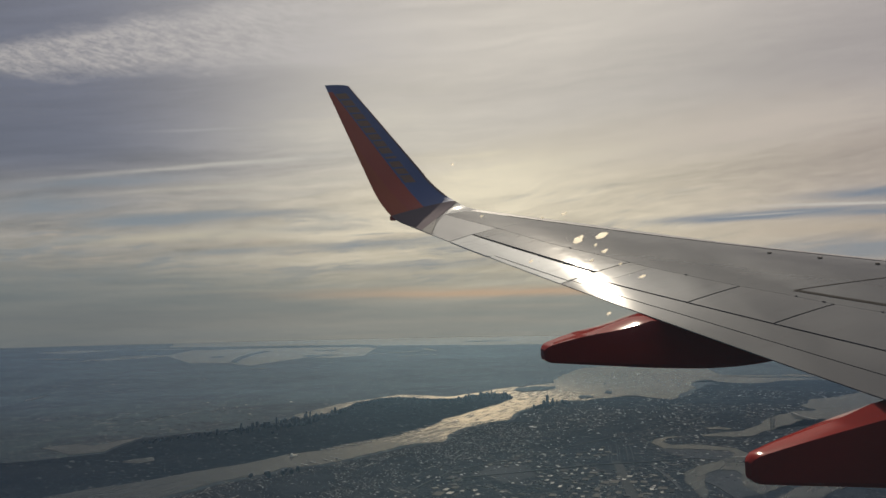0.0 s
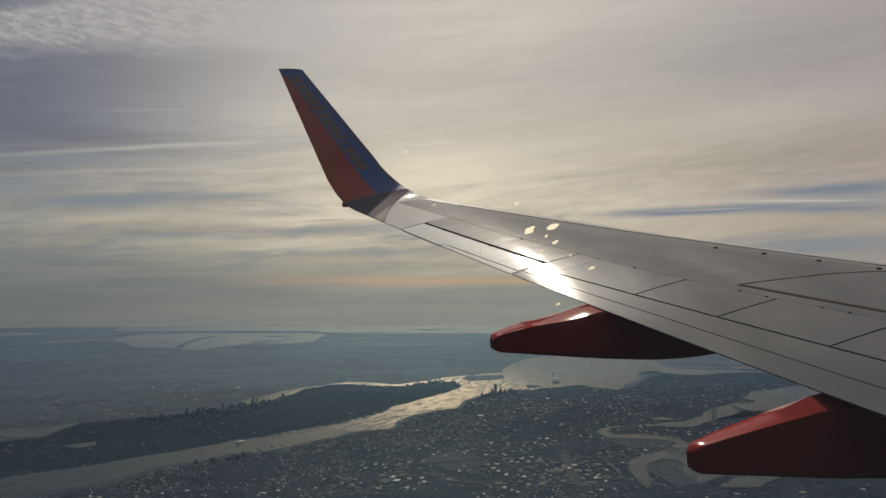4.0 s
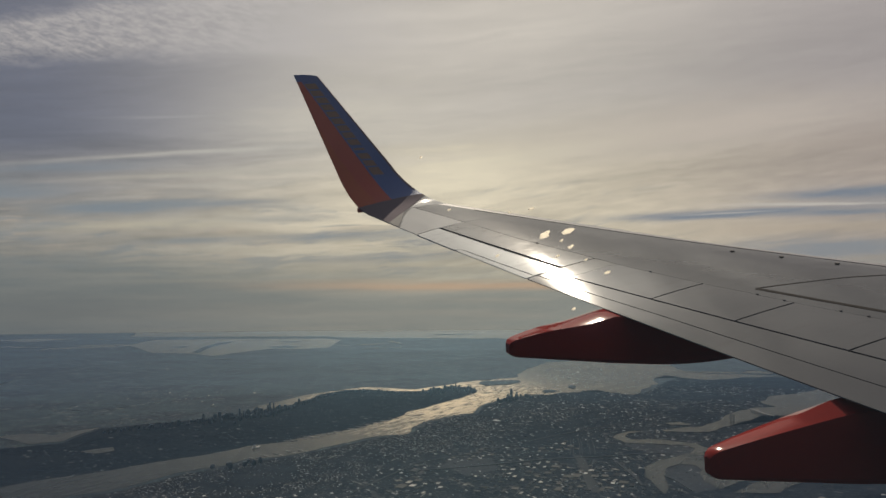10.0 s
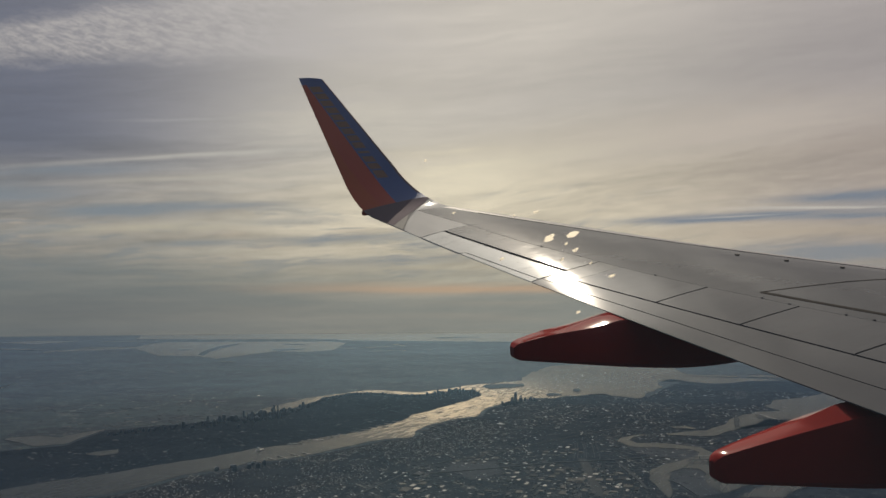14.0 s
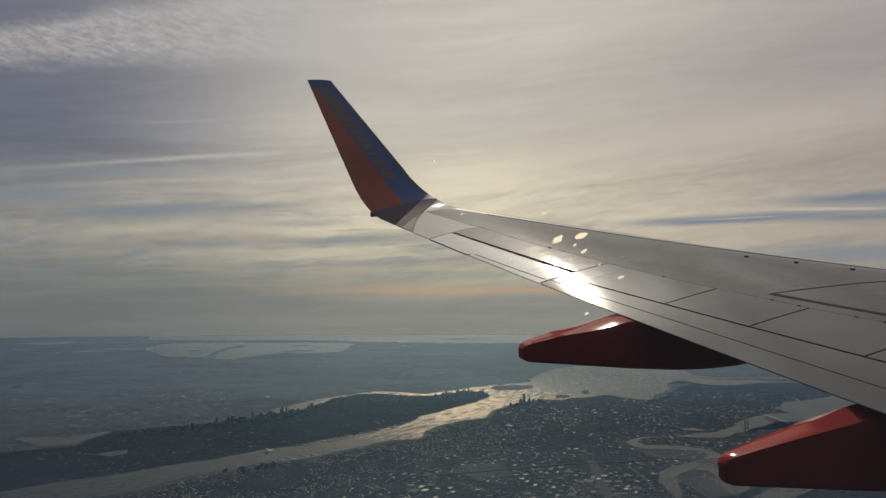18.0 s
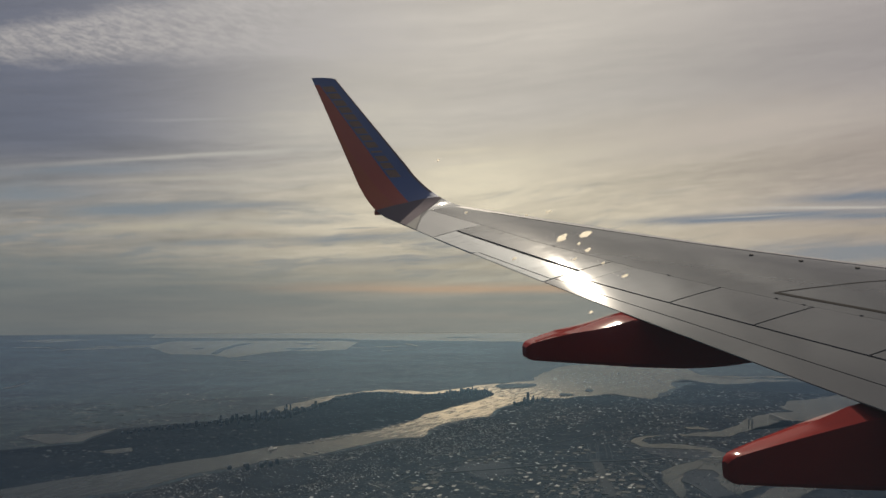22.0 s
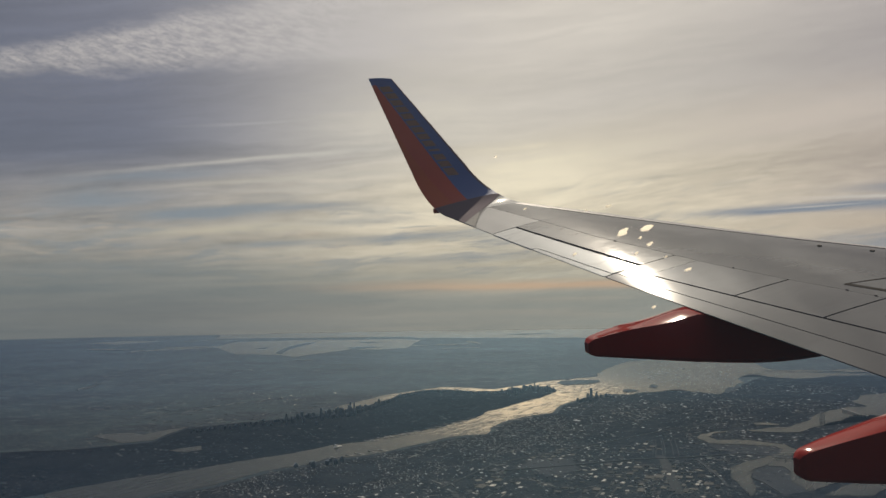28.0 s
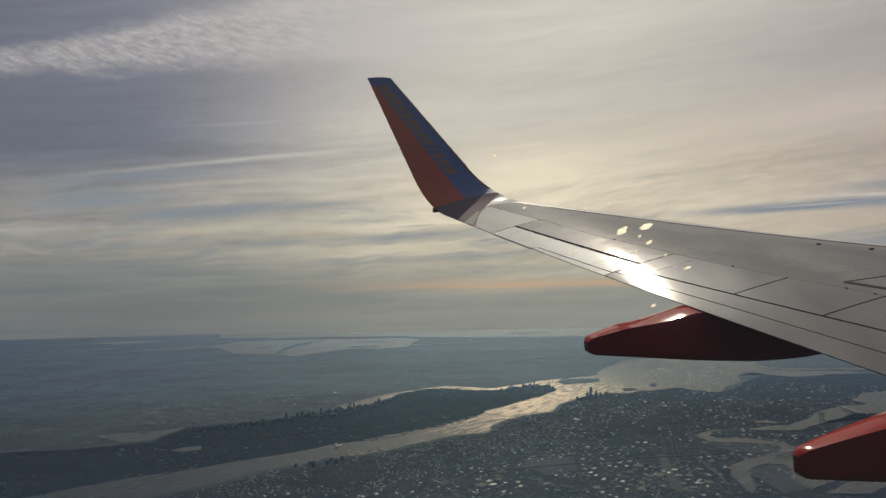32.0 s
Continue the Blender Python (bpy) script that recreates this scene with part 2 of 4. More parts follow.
# ---- materials ----
def paint(name, rgb, rough=0.4, metal=0.0, spec=0.5, vary=0.12, scale=3.0, bump=0.0, bump_scale=8.0, coat=0.0, dirt=None, pieces=0.0, coat_rough=0.12):
    """A painted or bare surface: colour with two scales of variation, uneven gloss and fine relief."""
    mat = bpy.data.materials.new(name)
    mat.use_nodes = True
    t = Tree(mat.node_tree)
    at = t.node("ShaderNodeTexCoord").outputs["Object"]
    big, small = t.noise(at, scale, 5, 0.55), t.noise(at, scale * 9, 4, 0.6)
    k = t.m("ADD", t.m("MULTIPLY", t.m("SUBTRACT", big, 0.5), 2 * vary), t.m("MULTIPLY", t.m("SUBTRACT", small, 0.5), vary))
    if pieces:
        k = t.m("ADD", k, t.m("MULTIPLY", t.m("SUBTRACT", t.node("ShaderNodeObjectInfo").outputs["Random"], 0.5), pieces))
    sc = t.node("ShaderNodeVectorMath", operation="SCALE")
    sc.inputs[0].default_value = rgb
    t.put(sc.inputs["Scale"], t.m("ADD", 1.0, k))
    colour = sc.outputs[0]
    if dirt:
        streak = t.node("ShaderNodeVectorMath", operation="MULTIPLY")
        t.put(streak.inputs[0], at)
        streak.inputs[1].default_value = (0.35, 4.0, 1.0)
        colour = t.mix(t.m("MULTIPLY", t.step(t.noise(streak.outputs[0], 2.2, 6, 0.65), 0.52, 0.75), 0.4), colour, dirt)
    b = t.node("ShaderNodeBsdfPrincipled")
    t.put(b.inputs["Base Color"], colour)
    t.put(b.inputs["Roughness"], t.m("ADD", rough, t.m("MULTIPLY", t.m("SUBTRACT", small, 0.5), 0.25 * rough), clamp=True))
    b.inputs["Metallic"].default_value, b.inputs["Specular IOR Level"].default_value = metal, spec
    b.inputs["Coat Weight"].default_value, b.inputs["Coat Roughness"].default_value = coat, coat_rough
    if bump:
        n = t.node("ShaderNodeBump")
        n.inputs["Strength"].default_value, n.inputs["Distance"].default_value = bump, 0.02
        t.put(n.inputs["Height"], t.noise(at, bump_scale, 3, 0.5))
        t.put(b.inputs["Normal"], n.outputs[0])
    t.put(t.node("ShaderNodeOutputMaterial").inputs[0], b.outputs[0])
    return mat


WING = paint("wing_grey_paint", (0.067, 0.073, 0.082), 0.052, 0.0, 0.34, 0.13, 1.2, 0.20, 2.8, 0.010, (0.054, 0.056, 0.060), 0.04, 0.30)
# lighter copy of the wing paint; brighter outboard sky reflection put into the colour
OUTER = paint("outer_wing_lighter_copy", (0.082, 0.089, 0.095), 0.048, 0.0, 0.36, 0.13, 1.4, 0.24, 2.8, 0.012, (0.042, 0.044, 0.045), 0.04, 0.30)
CONTROL = paint("control_surface_paint", (0.077, 0.083, 0.094), 0.05, 0.0, 0.40, 0.08, 1.5, 0.06, 1.6, 0.0, (0.064, 0.065, 0.069), 0.08)
# pale aileron paint, lightened further to hold the sky's sheen in its colour
AILERON = paint("aileron_pale_sheen_paint", (0.48, 0.51, 0.52), 0.05, 0.0, 0.7, 0.08, 1.5, 0.10, 1.6, 0.0, (0.06, 0.06, 0.06), 0.06)
METAL = paint("bare_leading_edge", (0.30, 0.30, 0.305), 0.16, 0.5, 0.5, 0.06, 4.0, 0.08, 5.0)
WHITE = paint("tip_white_paint", (0.34, 0.35, 0.355), 0.045, 0.0, 0.6, 0.06, 2.0, 0.06, 2.0)
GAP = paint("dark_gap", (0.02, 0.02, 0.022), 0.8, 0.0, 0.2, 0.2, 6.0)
SEAL = paint("grey_sealant", (0.022, 0.021, 0.021), 0.9, 0.0, 0.05, 0.2, 6.0)
RED = paint("fairing_red_paint", (0.20, 0.019, 0.015), 0.085, 0.0, 0.12, 0.12, 2.5, 0.05, 6.0, 0.0, (0.10, 0.016, 0.013))
W_BLUE = paint("winglet_blue_paint", (0.125, 0.190, 0.40), 0.35, 0.0, 0.3, 0.10, 3.0, 0.04, 5.0)
W_RED = paint("winglet_red_paint", (0.46, 0.138, 0.108), 0.35, 0.0, 0.3, 0.10, 3.0, 0.04, 5.0)
W_ORANGE = paint("winglet_orange_paint", (0.46, 0.150, 0.092), 0.35, 0.0, 0.3, 0.10, 3.0, 0.04, 5.0)
W_SLATE = paint("tip_slate_paint", (0.215, 0.195, 0.215), 0.5, 0.0, 0.0, 0.10, 3.0)
W_PALE = paint("tip_pale_paint", (0.36, 0.365, 0.36), 0.3, 0.0, 0.0, 0.06, 2.0, 0.06, 2.0)
OCHRE = paint("ochre_marking", (0.26, 0.20, 0.17), 0.45, 0.0, 0.4, 0.15, 12.0)
SKIN = paint("fuselage_blue_paint", (0.05, 0.07, 0.16), 0.3, 0.0, 0.5, 0.10, 1.0, 0.03, 3.0)

# ---- wing shape, in the aircraft's own axes: x forward, y outboard, z up ----
EYE_AT = Vector((-12.7855, 1.6947, 2.2962))
AIRFRAME = Matrix(((0.96479, -0.25495, -0.06463), (0.24589, 0.96155, -0.12234), (0.09333, 0.10214, 0.99038))).to_4x4()
AIRFRAME = Matrix.Translation(SEAT) @ AIRFRAME @ Matrix.Translation(-EYE_AT)
SWEEP_LE, SWEEP_TE, SPAN, TIP_CHORD, INCIDENCE, CAMBER = 0.5248, 0.2302, 17.0, 1.113, 0.1103, 0.03


def z_ref(y):
    return 0.104 * y + 0.5452 * (y / SPAN) ** 2


def x_le(y):
    return -SWEEP_LE * y


def x_te(y):
    return -(SWEEP_LE * SPAN + TIP_CHORD) + SWEEP_TE * (SPAN - y)


def chord(y):
    return x_le(y) - x_te(y)


def top(y, u):
    """The wing's upper surface at the span y and the fraction u of the chord; u below 0 wraps round the nose."""
    c = chord(y)
    droop = 0.013 * c * math.exp(-((y - 12.0) / 2.2) ** 2) * max(0.0, 1 - max(u, 0.0) / 0.11) ** 1.5
    if u < 0:
        a = min(1.0, -u / 0.07) * math.pi / 2
        return Vector((x_le(y) + 0.018 * c * math.sin(a), y, z_ref(y) - droop - 0.045 * c * (1 - math.cos(a))))
    return Vector((x_le(y) - c * u, y, z_ref(y) - droop - INCIDENCE * c * u + CAMBER * c * 4 * u * (1 - u)))


def from_te(y, d):
    """The chord fraction that lies d metres ahead of the trailing edge."""
    return 1 - d / chord(y)


def interp(y, *pairs):
    ys, ds = zip(*sorted(pairs))
    return float(np.interp(y, ys, ds))


def spar(y):
    return from_te(y, interp(y, (2, 2.6), (8.54, 1.43), (9.4, 1.265), (9.94, 1.20), (10.39, 1.12), (11.55, 0.98), (12.39, 0.93), (13.48, 0.83), (14.72, 0.80), (16.4, 0.70)))


def front(y):
    return from_te(y, interp(y, (2, 1.35), (7.91, 0.71), (9.29, 0.57), (10.29, 0.47), (11.52, 0.345), (11.985, 0.335), (11.995, 0.46), (12.43, 0.45), (14.8, 0.375), (16.4, 0.35)))


def aft(y):
    return from_te(y, interp(y, (2, 0.6), (7.6, 0.325), (8.92, 0.275), (10.01, 0.23), (10.96, 0.175), (11.95, 0.14)))


def part(name, bm, material, parent, label="", smooth=True):
    """Links a bmesh as one mesh object under a thing or a part."""
    me = bpy.data.meshes.new(name)
    bm.normal_update()
    bm.to_mesh(me)
    bm.free()
    me.materials.append(material)
    if smooth:
        me.shade_smooth()
    ob = new(name, me)
    ob.parent = parent
    if label:
        tagged(ob, label)
    return ob


def thing(name, label, category, group="", kind="", at=(0, 0, 0)):
    ob = new(name)
    ob.location = at
    return tagged(ob, label, category, group, kind)


def grid_faces(bm, rows, flip=False):
    vs = [[bm.verts.new(p) for p in r] for r in rows]
    for a, b in zip(vs, vs[1:]):
        for i in range(len(a) - 1):
            q = (a[i], a[i + 1], b[i + 1], b[i])
            bm.faces.new(q[::-1] if flip else q)


def panel(name, y0, y1, u0, u1, material, parent, label="", gap=0.008, deep=0.02, lift=0.0, ny=0, nu=8):
    """A skin panel between two spans and two chord lines, with its edges turned down into the gap."""
    ny = ny or max(4, int((y1 - y0) / 0.22))
    rows = []
    for j in range(ny + 1):
        y = y0 + gap + (y1 - y0 - 2 * gap) * j / ny
        a, b = u0(y) + gap / chord(y), u1(y) - gap / chord(y)
        rows.append([top(y, a + (b - a) * i / nu) + Vector((0, 0, lift)) for i in range(nu + 1)])
    down = Vector((0, 0, -deep if u1(y0) < 0.99 else -0.010))
    bm = bmesh.new()
    grid_faces(bm, rows)
    for edge in (rows[0][::-1], rows[-1], [r[0] for r in rows], [r[-1] for r in rows][::-1]):
        grid_faces(bm, [edge, [p + down for p in edge]], True)
    grid_faces(bm, [[p + down for p in r] for r in rows], True)
    bmesh.ops.recalc_face_normals(bm, faces=bm.faces[:])
    return part(name, bm, material, parent, label)


wing = thing("aircraft_wing", "grey painted airliner wing with a tall blue and red winglet", "aircraft wing")
wing.matrix_world = AIRFRAME

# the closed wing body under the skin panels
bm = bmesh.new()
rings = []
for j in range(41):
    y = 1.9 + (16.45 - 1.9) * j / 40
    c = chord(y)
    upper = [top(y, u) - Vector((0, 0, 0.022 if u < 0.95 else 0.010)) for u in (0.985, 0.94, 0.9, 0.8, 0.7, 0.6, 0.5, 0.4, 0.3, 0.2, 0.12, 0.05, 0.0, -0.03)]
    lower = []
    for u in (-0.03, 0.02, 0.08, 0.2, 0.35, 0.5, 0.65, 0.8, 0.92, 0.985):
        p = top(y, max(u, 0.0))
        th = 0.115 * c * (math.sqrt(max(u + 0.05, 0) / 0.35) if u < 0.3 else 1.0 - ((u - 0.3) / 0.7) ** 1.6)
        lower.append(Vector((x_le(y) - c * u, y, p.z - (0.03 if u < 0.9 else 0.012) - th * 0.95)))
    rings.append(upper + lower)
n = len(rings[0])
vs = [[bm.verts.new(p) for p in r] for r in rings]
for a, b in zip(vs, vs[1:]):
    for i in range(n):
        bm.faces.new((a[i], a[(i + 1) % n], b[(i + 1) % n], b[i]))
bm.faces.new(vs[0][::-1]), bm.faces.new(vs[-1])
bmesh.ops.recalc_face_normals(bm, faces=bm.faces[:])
# near-black colour puts the shade of seams and underside into the body
part("wing_body", bm, GAP, wing, "near-black wing body, with seam and underside shade in its colour", False)

Y_OUT = 16.4
SLAT = lambda y: interp(y, (2, 0.05), (9.9, 0.06), (11.3, 0.09), (12.4, 0.115), (16.4, 0.11))
one = lambda y: 0.999
NOSE = lambda y: -0.07
# slats along the nose
for y0, y1 in ((2.0, 5.6), (5.6, 9.05), (9.05, 12.5), (12.5, 15.9)):
    panel("slat", y0, y1, NOSE, SLAT, METAL, wing, "bare metal leading edge slat", 0.004, nu=14)
panel("tip_nose", 15.9, Y_OUT, NOSE, SLAT, METAL, wing, gap=0.003, nu=14)
# main skin between the slats and the rear spar
for y0, y1 in ((2.0, 6.4), (6.4, 14.88), (14.88, Y_OUT)):
    panel("skin_panel", y0, y1, SLAT, spar, OUTER if y0 > 14 else WING, wing, gap=0.003, nu=16)
# spoilers
for y0, y1 in ((3.4, 5.9), (5.9, 7.05), (7.05, 8.2), (8.2, 9.34), (9.34, 10.38), (10.38, 11.62)):
    panel("spoiler", y0, y1, spar, front, CONTROL, wing, "flat grey spoiler panel edged by dark gaps", 0.011, lift=0.004)
panel("inboard_panel", 2.0, 3.4, spar, front, WING, wing)
panel("fixed_trailing_panel", 11.62, 11.985, spar, lambda y: front(y) - 0.006, OUTER, wing, gap=0.004)
panel("fixed_trailing_panel", 11.995, 14.88, spar, lambda y: front(y) - 0.014, OUTER, wing, gap=0.005)
panel("tip_trailing_panel", 14.88, Y_OUT, spar, one, WHITE, wing, gap=0.006)
# flaps
for y0, y1 in ((2.0, 5.5), (5.5, 11.98)):
    panel("flap_fore_segment", y0, y1, front, aft, CONTROL, wing, "grey outboard flap segment", 0.008)
    panel("flap_aft_segment", y0, y1, aft, one, CONTROL, wing, "grey flap trailing segment", 0.005)
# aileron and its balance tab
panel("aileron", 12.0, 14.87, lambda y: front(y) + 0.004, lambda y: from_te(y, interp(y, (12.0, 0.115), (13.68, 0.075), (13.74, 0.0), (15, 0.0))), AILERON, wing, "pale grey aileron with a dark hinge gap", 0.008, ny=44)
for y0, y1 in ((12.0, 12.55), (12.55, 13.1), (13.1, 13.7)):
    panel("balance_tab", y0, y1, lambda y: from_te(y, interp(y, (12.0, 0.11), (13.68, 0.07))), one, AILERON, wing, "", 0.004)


def strip(name, points, width, material, parent, lift=0.003, label=""):
    """A flat band laid on the wing along (y, u) points."""
    rows = []
    dense = []
    for (ya, ua), (yb, ub) in zip(points, points[1:]):
        dense += [(ya + (yb - ya) * i / 10, ua + (ub - ua) * i / 10) for i in range(10)]
    dense.append(points[-1])
    for i, (y, u) in enumerate(dense):
        a, b = dense[max(i - 1, 0)], dense[min(i + 1, len(dense) - 1)]
        t = top(*b) - top(*a)
        side = Vector((t.y, -t.x, 0)).normalized() * width / 2
        row = []
        for s in (-1, 1):
            q = top(y, u) + s * side
            uu = (x_le(q.y) - q.x) / chord(q.y)
            row.append(top(q.y, uu) + Vector((0, 0, lift)))
        rows.append(row)
    bm = bmesh.new()
    grid_faces(bm, rows)
    low = [[p - Vector((0, 0, lift + 0.004)) for p in r] for r in rows]
    for k in (0, -1):
        grid_faces(bm, [[r[k] for r in rows], [r[k] for r in low]], k == 0)
    bmesh.ops.recalc_face_normals(bm, faces=bm.faces[:])
    return part(name, bm, material, parent, label)


strip("slat_gap_line", [(3.0 + 0.9 * i, SLAT(3.0 + 0.9 * i) + 0.002) for i in range(15)], 0.02, SEAL, wing, label="thin dark gap behind the slats")
strip("seal_line", [(9.91, 0.576), (8.69, 0.549), (7.3, 0.52), (6.0, 0.50)], 0.05, SEAL, wing, label="dark sealed joint line")
strip("seal_line", [(9.91, 0.576), (9.84, 0.50), (9.76, 0.412), (9.68, 0.31), (9.56, 0.211), (9.42, 0.12)], 0.018, SEAL, wing, label="thin curved joint line")


def disc(name, y, u, r, material, high=0.02):
    c = top(y, u)
    nrm = (top(y + 0.01, u) - c).cross(top(y, u - 0.01) - c)
    nrm = nrm if nrm.z > 0 else -nrm
    bm = bmesh.new()
    bmesh.ops.create_cone(bm, cap_ends=True, segments=14, radius1=r, radius2=r * 0.8, depth=high,
                          matrix=Matrix.Translation(c + nrm.normalized() * high * 0.4) @ nrm.to_track_quat("Z", "Y").to_matrix().to_4x4())
    return part(name, bm, material, wing, "", False)


for y, u in ((11.26, 0.18), (10.74, 0.155), (10.18, 0.138), (9.6, 0.13), (9.0, 0.125)):
    disc("fuel_cap", y, u, 0.03, GAP, 0.012)
for y in (13.1, 11.1, 9.75, 9.45, 8.9, 8.65, 7.9, 7.2):
    bm = bmesh.new()
    bmesh.ops.create_cube(bm, size=1.0, matrix=Matrix.Translation(top(y, spar(y)) + Vector((0, 0, 0.008))) @ Matrix.Diagonal((0.02, 0.035, 0.008, 1)))
    bmesh.ops.bevel(bm, geom=bm.edges[:], offset=0.003, segments=1, affect="EDGES")
    part("hinge_fitting", bm, CONTROL, wing, "", False)
for y in (14.3, 13.75, 13.15, 12.6):
    bm = bmesh.new()
    bmesh.ops.create_cube(bm, size=1.0, matrix=Matrix.Translation(top(y, front(y) - 0.004) + Vector((0, 0, -0.004))) @ Matrix.Diagonal((0.05, 0.035, 0.018, 1)))
    part("aileron_hinge", bm, CONTROL, wing, "", False)

# ---- fuselage side with the window that the view goes through ----
bm = bmesh.new()
RAD, MID = 2.12, 1.75
xs = [-24, -20, -17, -15, -13.6, -13.05, -12.25, -11.8, -10, -8, -6, -4, -2, 0, 3, 6, 10]
hs = [-1.9, -1.6, -1.2, -0.8, -0.4, 0.0, 0.25, 0.82, 1.1, 1.4, 1.7, 1.95, 2.08]
for k, off in ((0, 0.0), (1, -0.05)):
    r_ = RAD + off
    vs = [[bm.verts.new((x, math.sqrt(max(r_ ** 2 - min(abs(h), r_) ** 2, 0)), MID + h)) for h in hs] for x in xs]
    for i in range(len(xs) - 1):
        for j in range(len(hs) - 1):
            if not (xs[i] == -13.05 and hs[j] == 0.25):
                bm.faces.new((vs[i][j], vs[i + 1][j], vs[i + 1][j + 1], vs[i][j + 1]))
bmesh.ops.recalc_face_normals(bm, faces=bm.faces[:])
part("fuselage_side", bm, SKIN, wing, "blue painted fuselage side with a cabin window")

GLASS = bpy.data.materials.new("clear_pane")
GLASS.use_nodes = True
t = Tree(GLASS.node_tree)
clear, shine, both = t.node("ShaderNodeBsdfTransparent"), t.node("ShaderNodeBsdfGlossy"), t.node("ShaderNodeMixShader")
shine.inputs["Roughness"].default_value, both.inputs[0].default_value = 0.02, 0.012
t.put(both.inputs[1], clear.outputs[0]), t.put(both.inputs[2], shine.outputs[0])
film, dull = t.node("ShaderNodeBsdfTranslucent"), t.node("ShaderNodeMixShader")
film.inputs[0].default_value = (0.60, 0.74, 1.0, 1)
t.put(dull.inputs[0], t.m("ADD", 0.001, t.m("MULTIPLY", t.noise(t.node("ShaderNodeTexCoord").outputs["Object"], 5.0, 4, 0.55), 0.005)))
t.put(dull.inputs[1], both.outputs[0]), t.put(dull.inputs[2], film.outputs[0])
t.put(t.node("ShaderNodeOutputMaterial").inputs[0], dull.outputs[0])
FROST = bpy.data.materials.new("frost_fleck")
FROST.use_nodes = True
t = Tree(FROST.node_tree)
thru, ice, both = t.node("ShaderNodeBsdfTranslucent"), t.node("ShaderNodeBsdfTransparent"), t.node("ShaderNodeMixShader")
thru.inputs[0].default_value = (0.95, 0.92, 0.85, 1)
t.put(both.inputs[0], t.step(t.noise(t.node("ShaderNodeTexCoord").outputs["Object"], 900.0, 3, 0.6), 0.27, 0.44))
t.put(both.inputs[1], ice.outputs[0]), t.put(both.inputs[2], thru.outputs[0])
t.put(t.node("ShaderNodeOutputMaterial").inputs[0], both.outputs[0])
PANE_Y = EYE_AT.y + 0.285
bm = bmesh.new()
bmesh.ops.create_cube(bm, size=1.0, matrix=Matrix.Translation((EYE_AT.x + 0.13, PANE_Y + 0.004, EYE_AT.z - 0.02)) @ Matrix.Diagonal((0.62, 0.003, 0.46, 1)))
pane = part("window_pane", bm, GLASS, wing, "slightly dirty clear cabin window pane with frost flecks", False)
# frost flecks on the pane: (along, up, width, height) in millimetres from the eye
FLECKS = [(116.1, -14.7, 4.0, 2.2), (124.6, -14.3, 4.8, 1.8), (125.4, -19.7, 2.2, 1.2), (138.8, -30.0, 2.7, 1.0), (111.5, -5.4, 2.0, 0.8), (73.5, 14.2, 1.1, 0.8), (125.1, -41.6, 1.6, 1.0),
          (122.1, -17.3, 1.4, 0.8), (103.4, -6.2, 1.2, 0.6), (120.3, -22.5, 1.6, 0.8), (130.9, -24.7, 1.4, 0.6), (98.2, -20.6, 1.7, 0.8), (82.1, -3.8, 1.3, 0.6)]
for fx, fz, fw, fh in FLECKS:
    bm = bmesh.new()
    ring = []
    for i in range(14):
        a = i * math.tau / 14
        k = 0.5 * (1 + 0.55 * noise.noise((math.cos(a) * 1.7 + fx, math.sin(a) * 1.7, fz)))
        ring.append(Vector((EYE_AT.x + (fx + fw * k * math.cos(a)) / 1000, PANE_Y, EYE_AT.z + (fz + fh * k * math.sin(a) + 0.25 * fw * k * math.cos(a)) / 1000)))
    back = [p + Vector((0, 0.0003, 0)) for p in ring]
    va, vb = [bm.verts.new(p) for p in ring], [bm.verts.new(p) for p in back]
    bm.faces.new(va), bm.faces.new(vb[::-1])
    for i in range(14):
        bm.faces.new((va[i], vb[i], vb[(i + 1) % 14], va[(i + 1) % 14]))
    bmesh.ops.recalc_face_normals(bm, faces=bm.faces[:])
    part("frost_fleck", bm, FROST, pane, "", False)

# ---- winglet ----
A = math.radians(78)


def blade_path(s):
    """The winglet's inner face: s from 0 at the wing to 1 at its top; gives y, z, nose x, tail x and the face's normal in y and z."""
    z17 = z_ref(17.0)
    p0, p1, p2 = (16.4, z_ref(16.4)), (17.16, z17 + 0.02), (17.33, z17 + 0.60)
    if s < 0.3:
        k = s / 0.3
        q = [(1 - k) ** 2 * a + 2 * k * (1 - k) * b + k * k * c for a, b, c in zip(p0, p1, p2)]
        d = [2 * (1 - k) * (b - a) + 2 * k * (c - b) for a, b, c in zip(p0, p1, p2)]
        h = q[1] - z17
        le = x_le(16.4) + (-9.29 - x_le(16.4)) * k ** 1.15
        te = x_te(16.4) + (-10.32 - x_te(16.4)) * k ** 0.85
    else:
        h = 0.60 + (s - 0.3) / 0.7 * 1.76
        q, d = (17.33 + (h - 0.6) * math.cos(A) / math.sin(A), z17 + h), (math.cos(A), math.sin(A))
        le, te = -8.865 - 0.69 * h, -10.125 - 0.327 * h
    n = math.hypot(*d)
    return q[0], q[1], le, te, (-d[1] / n, d[0] / n)


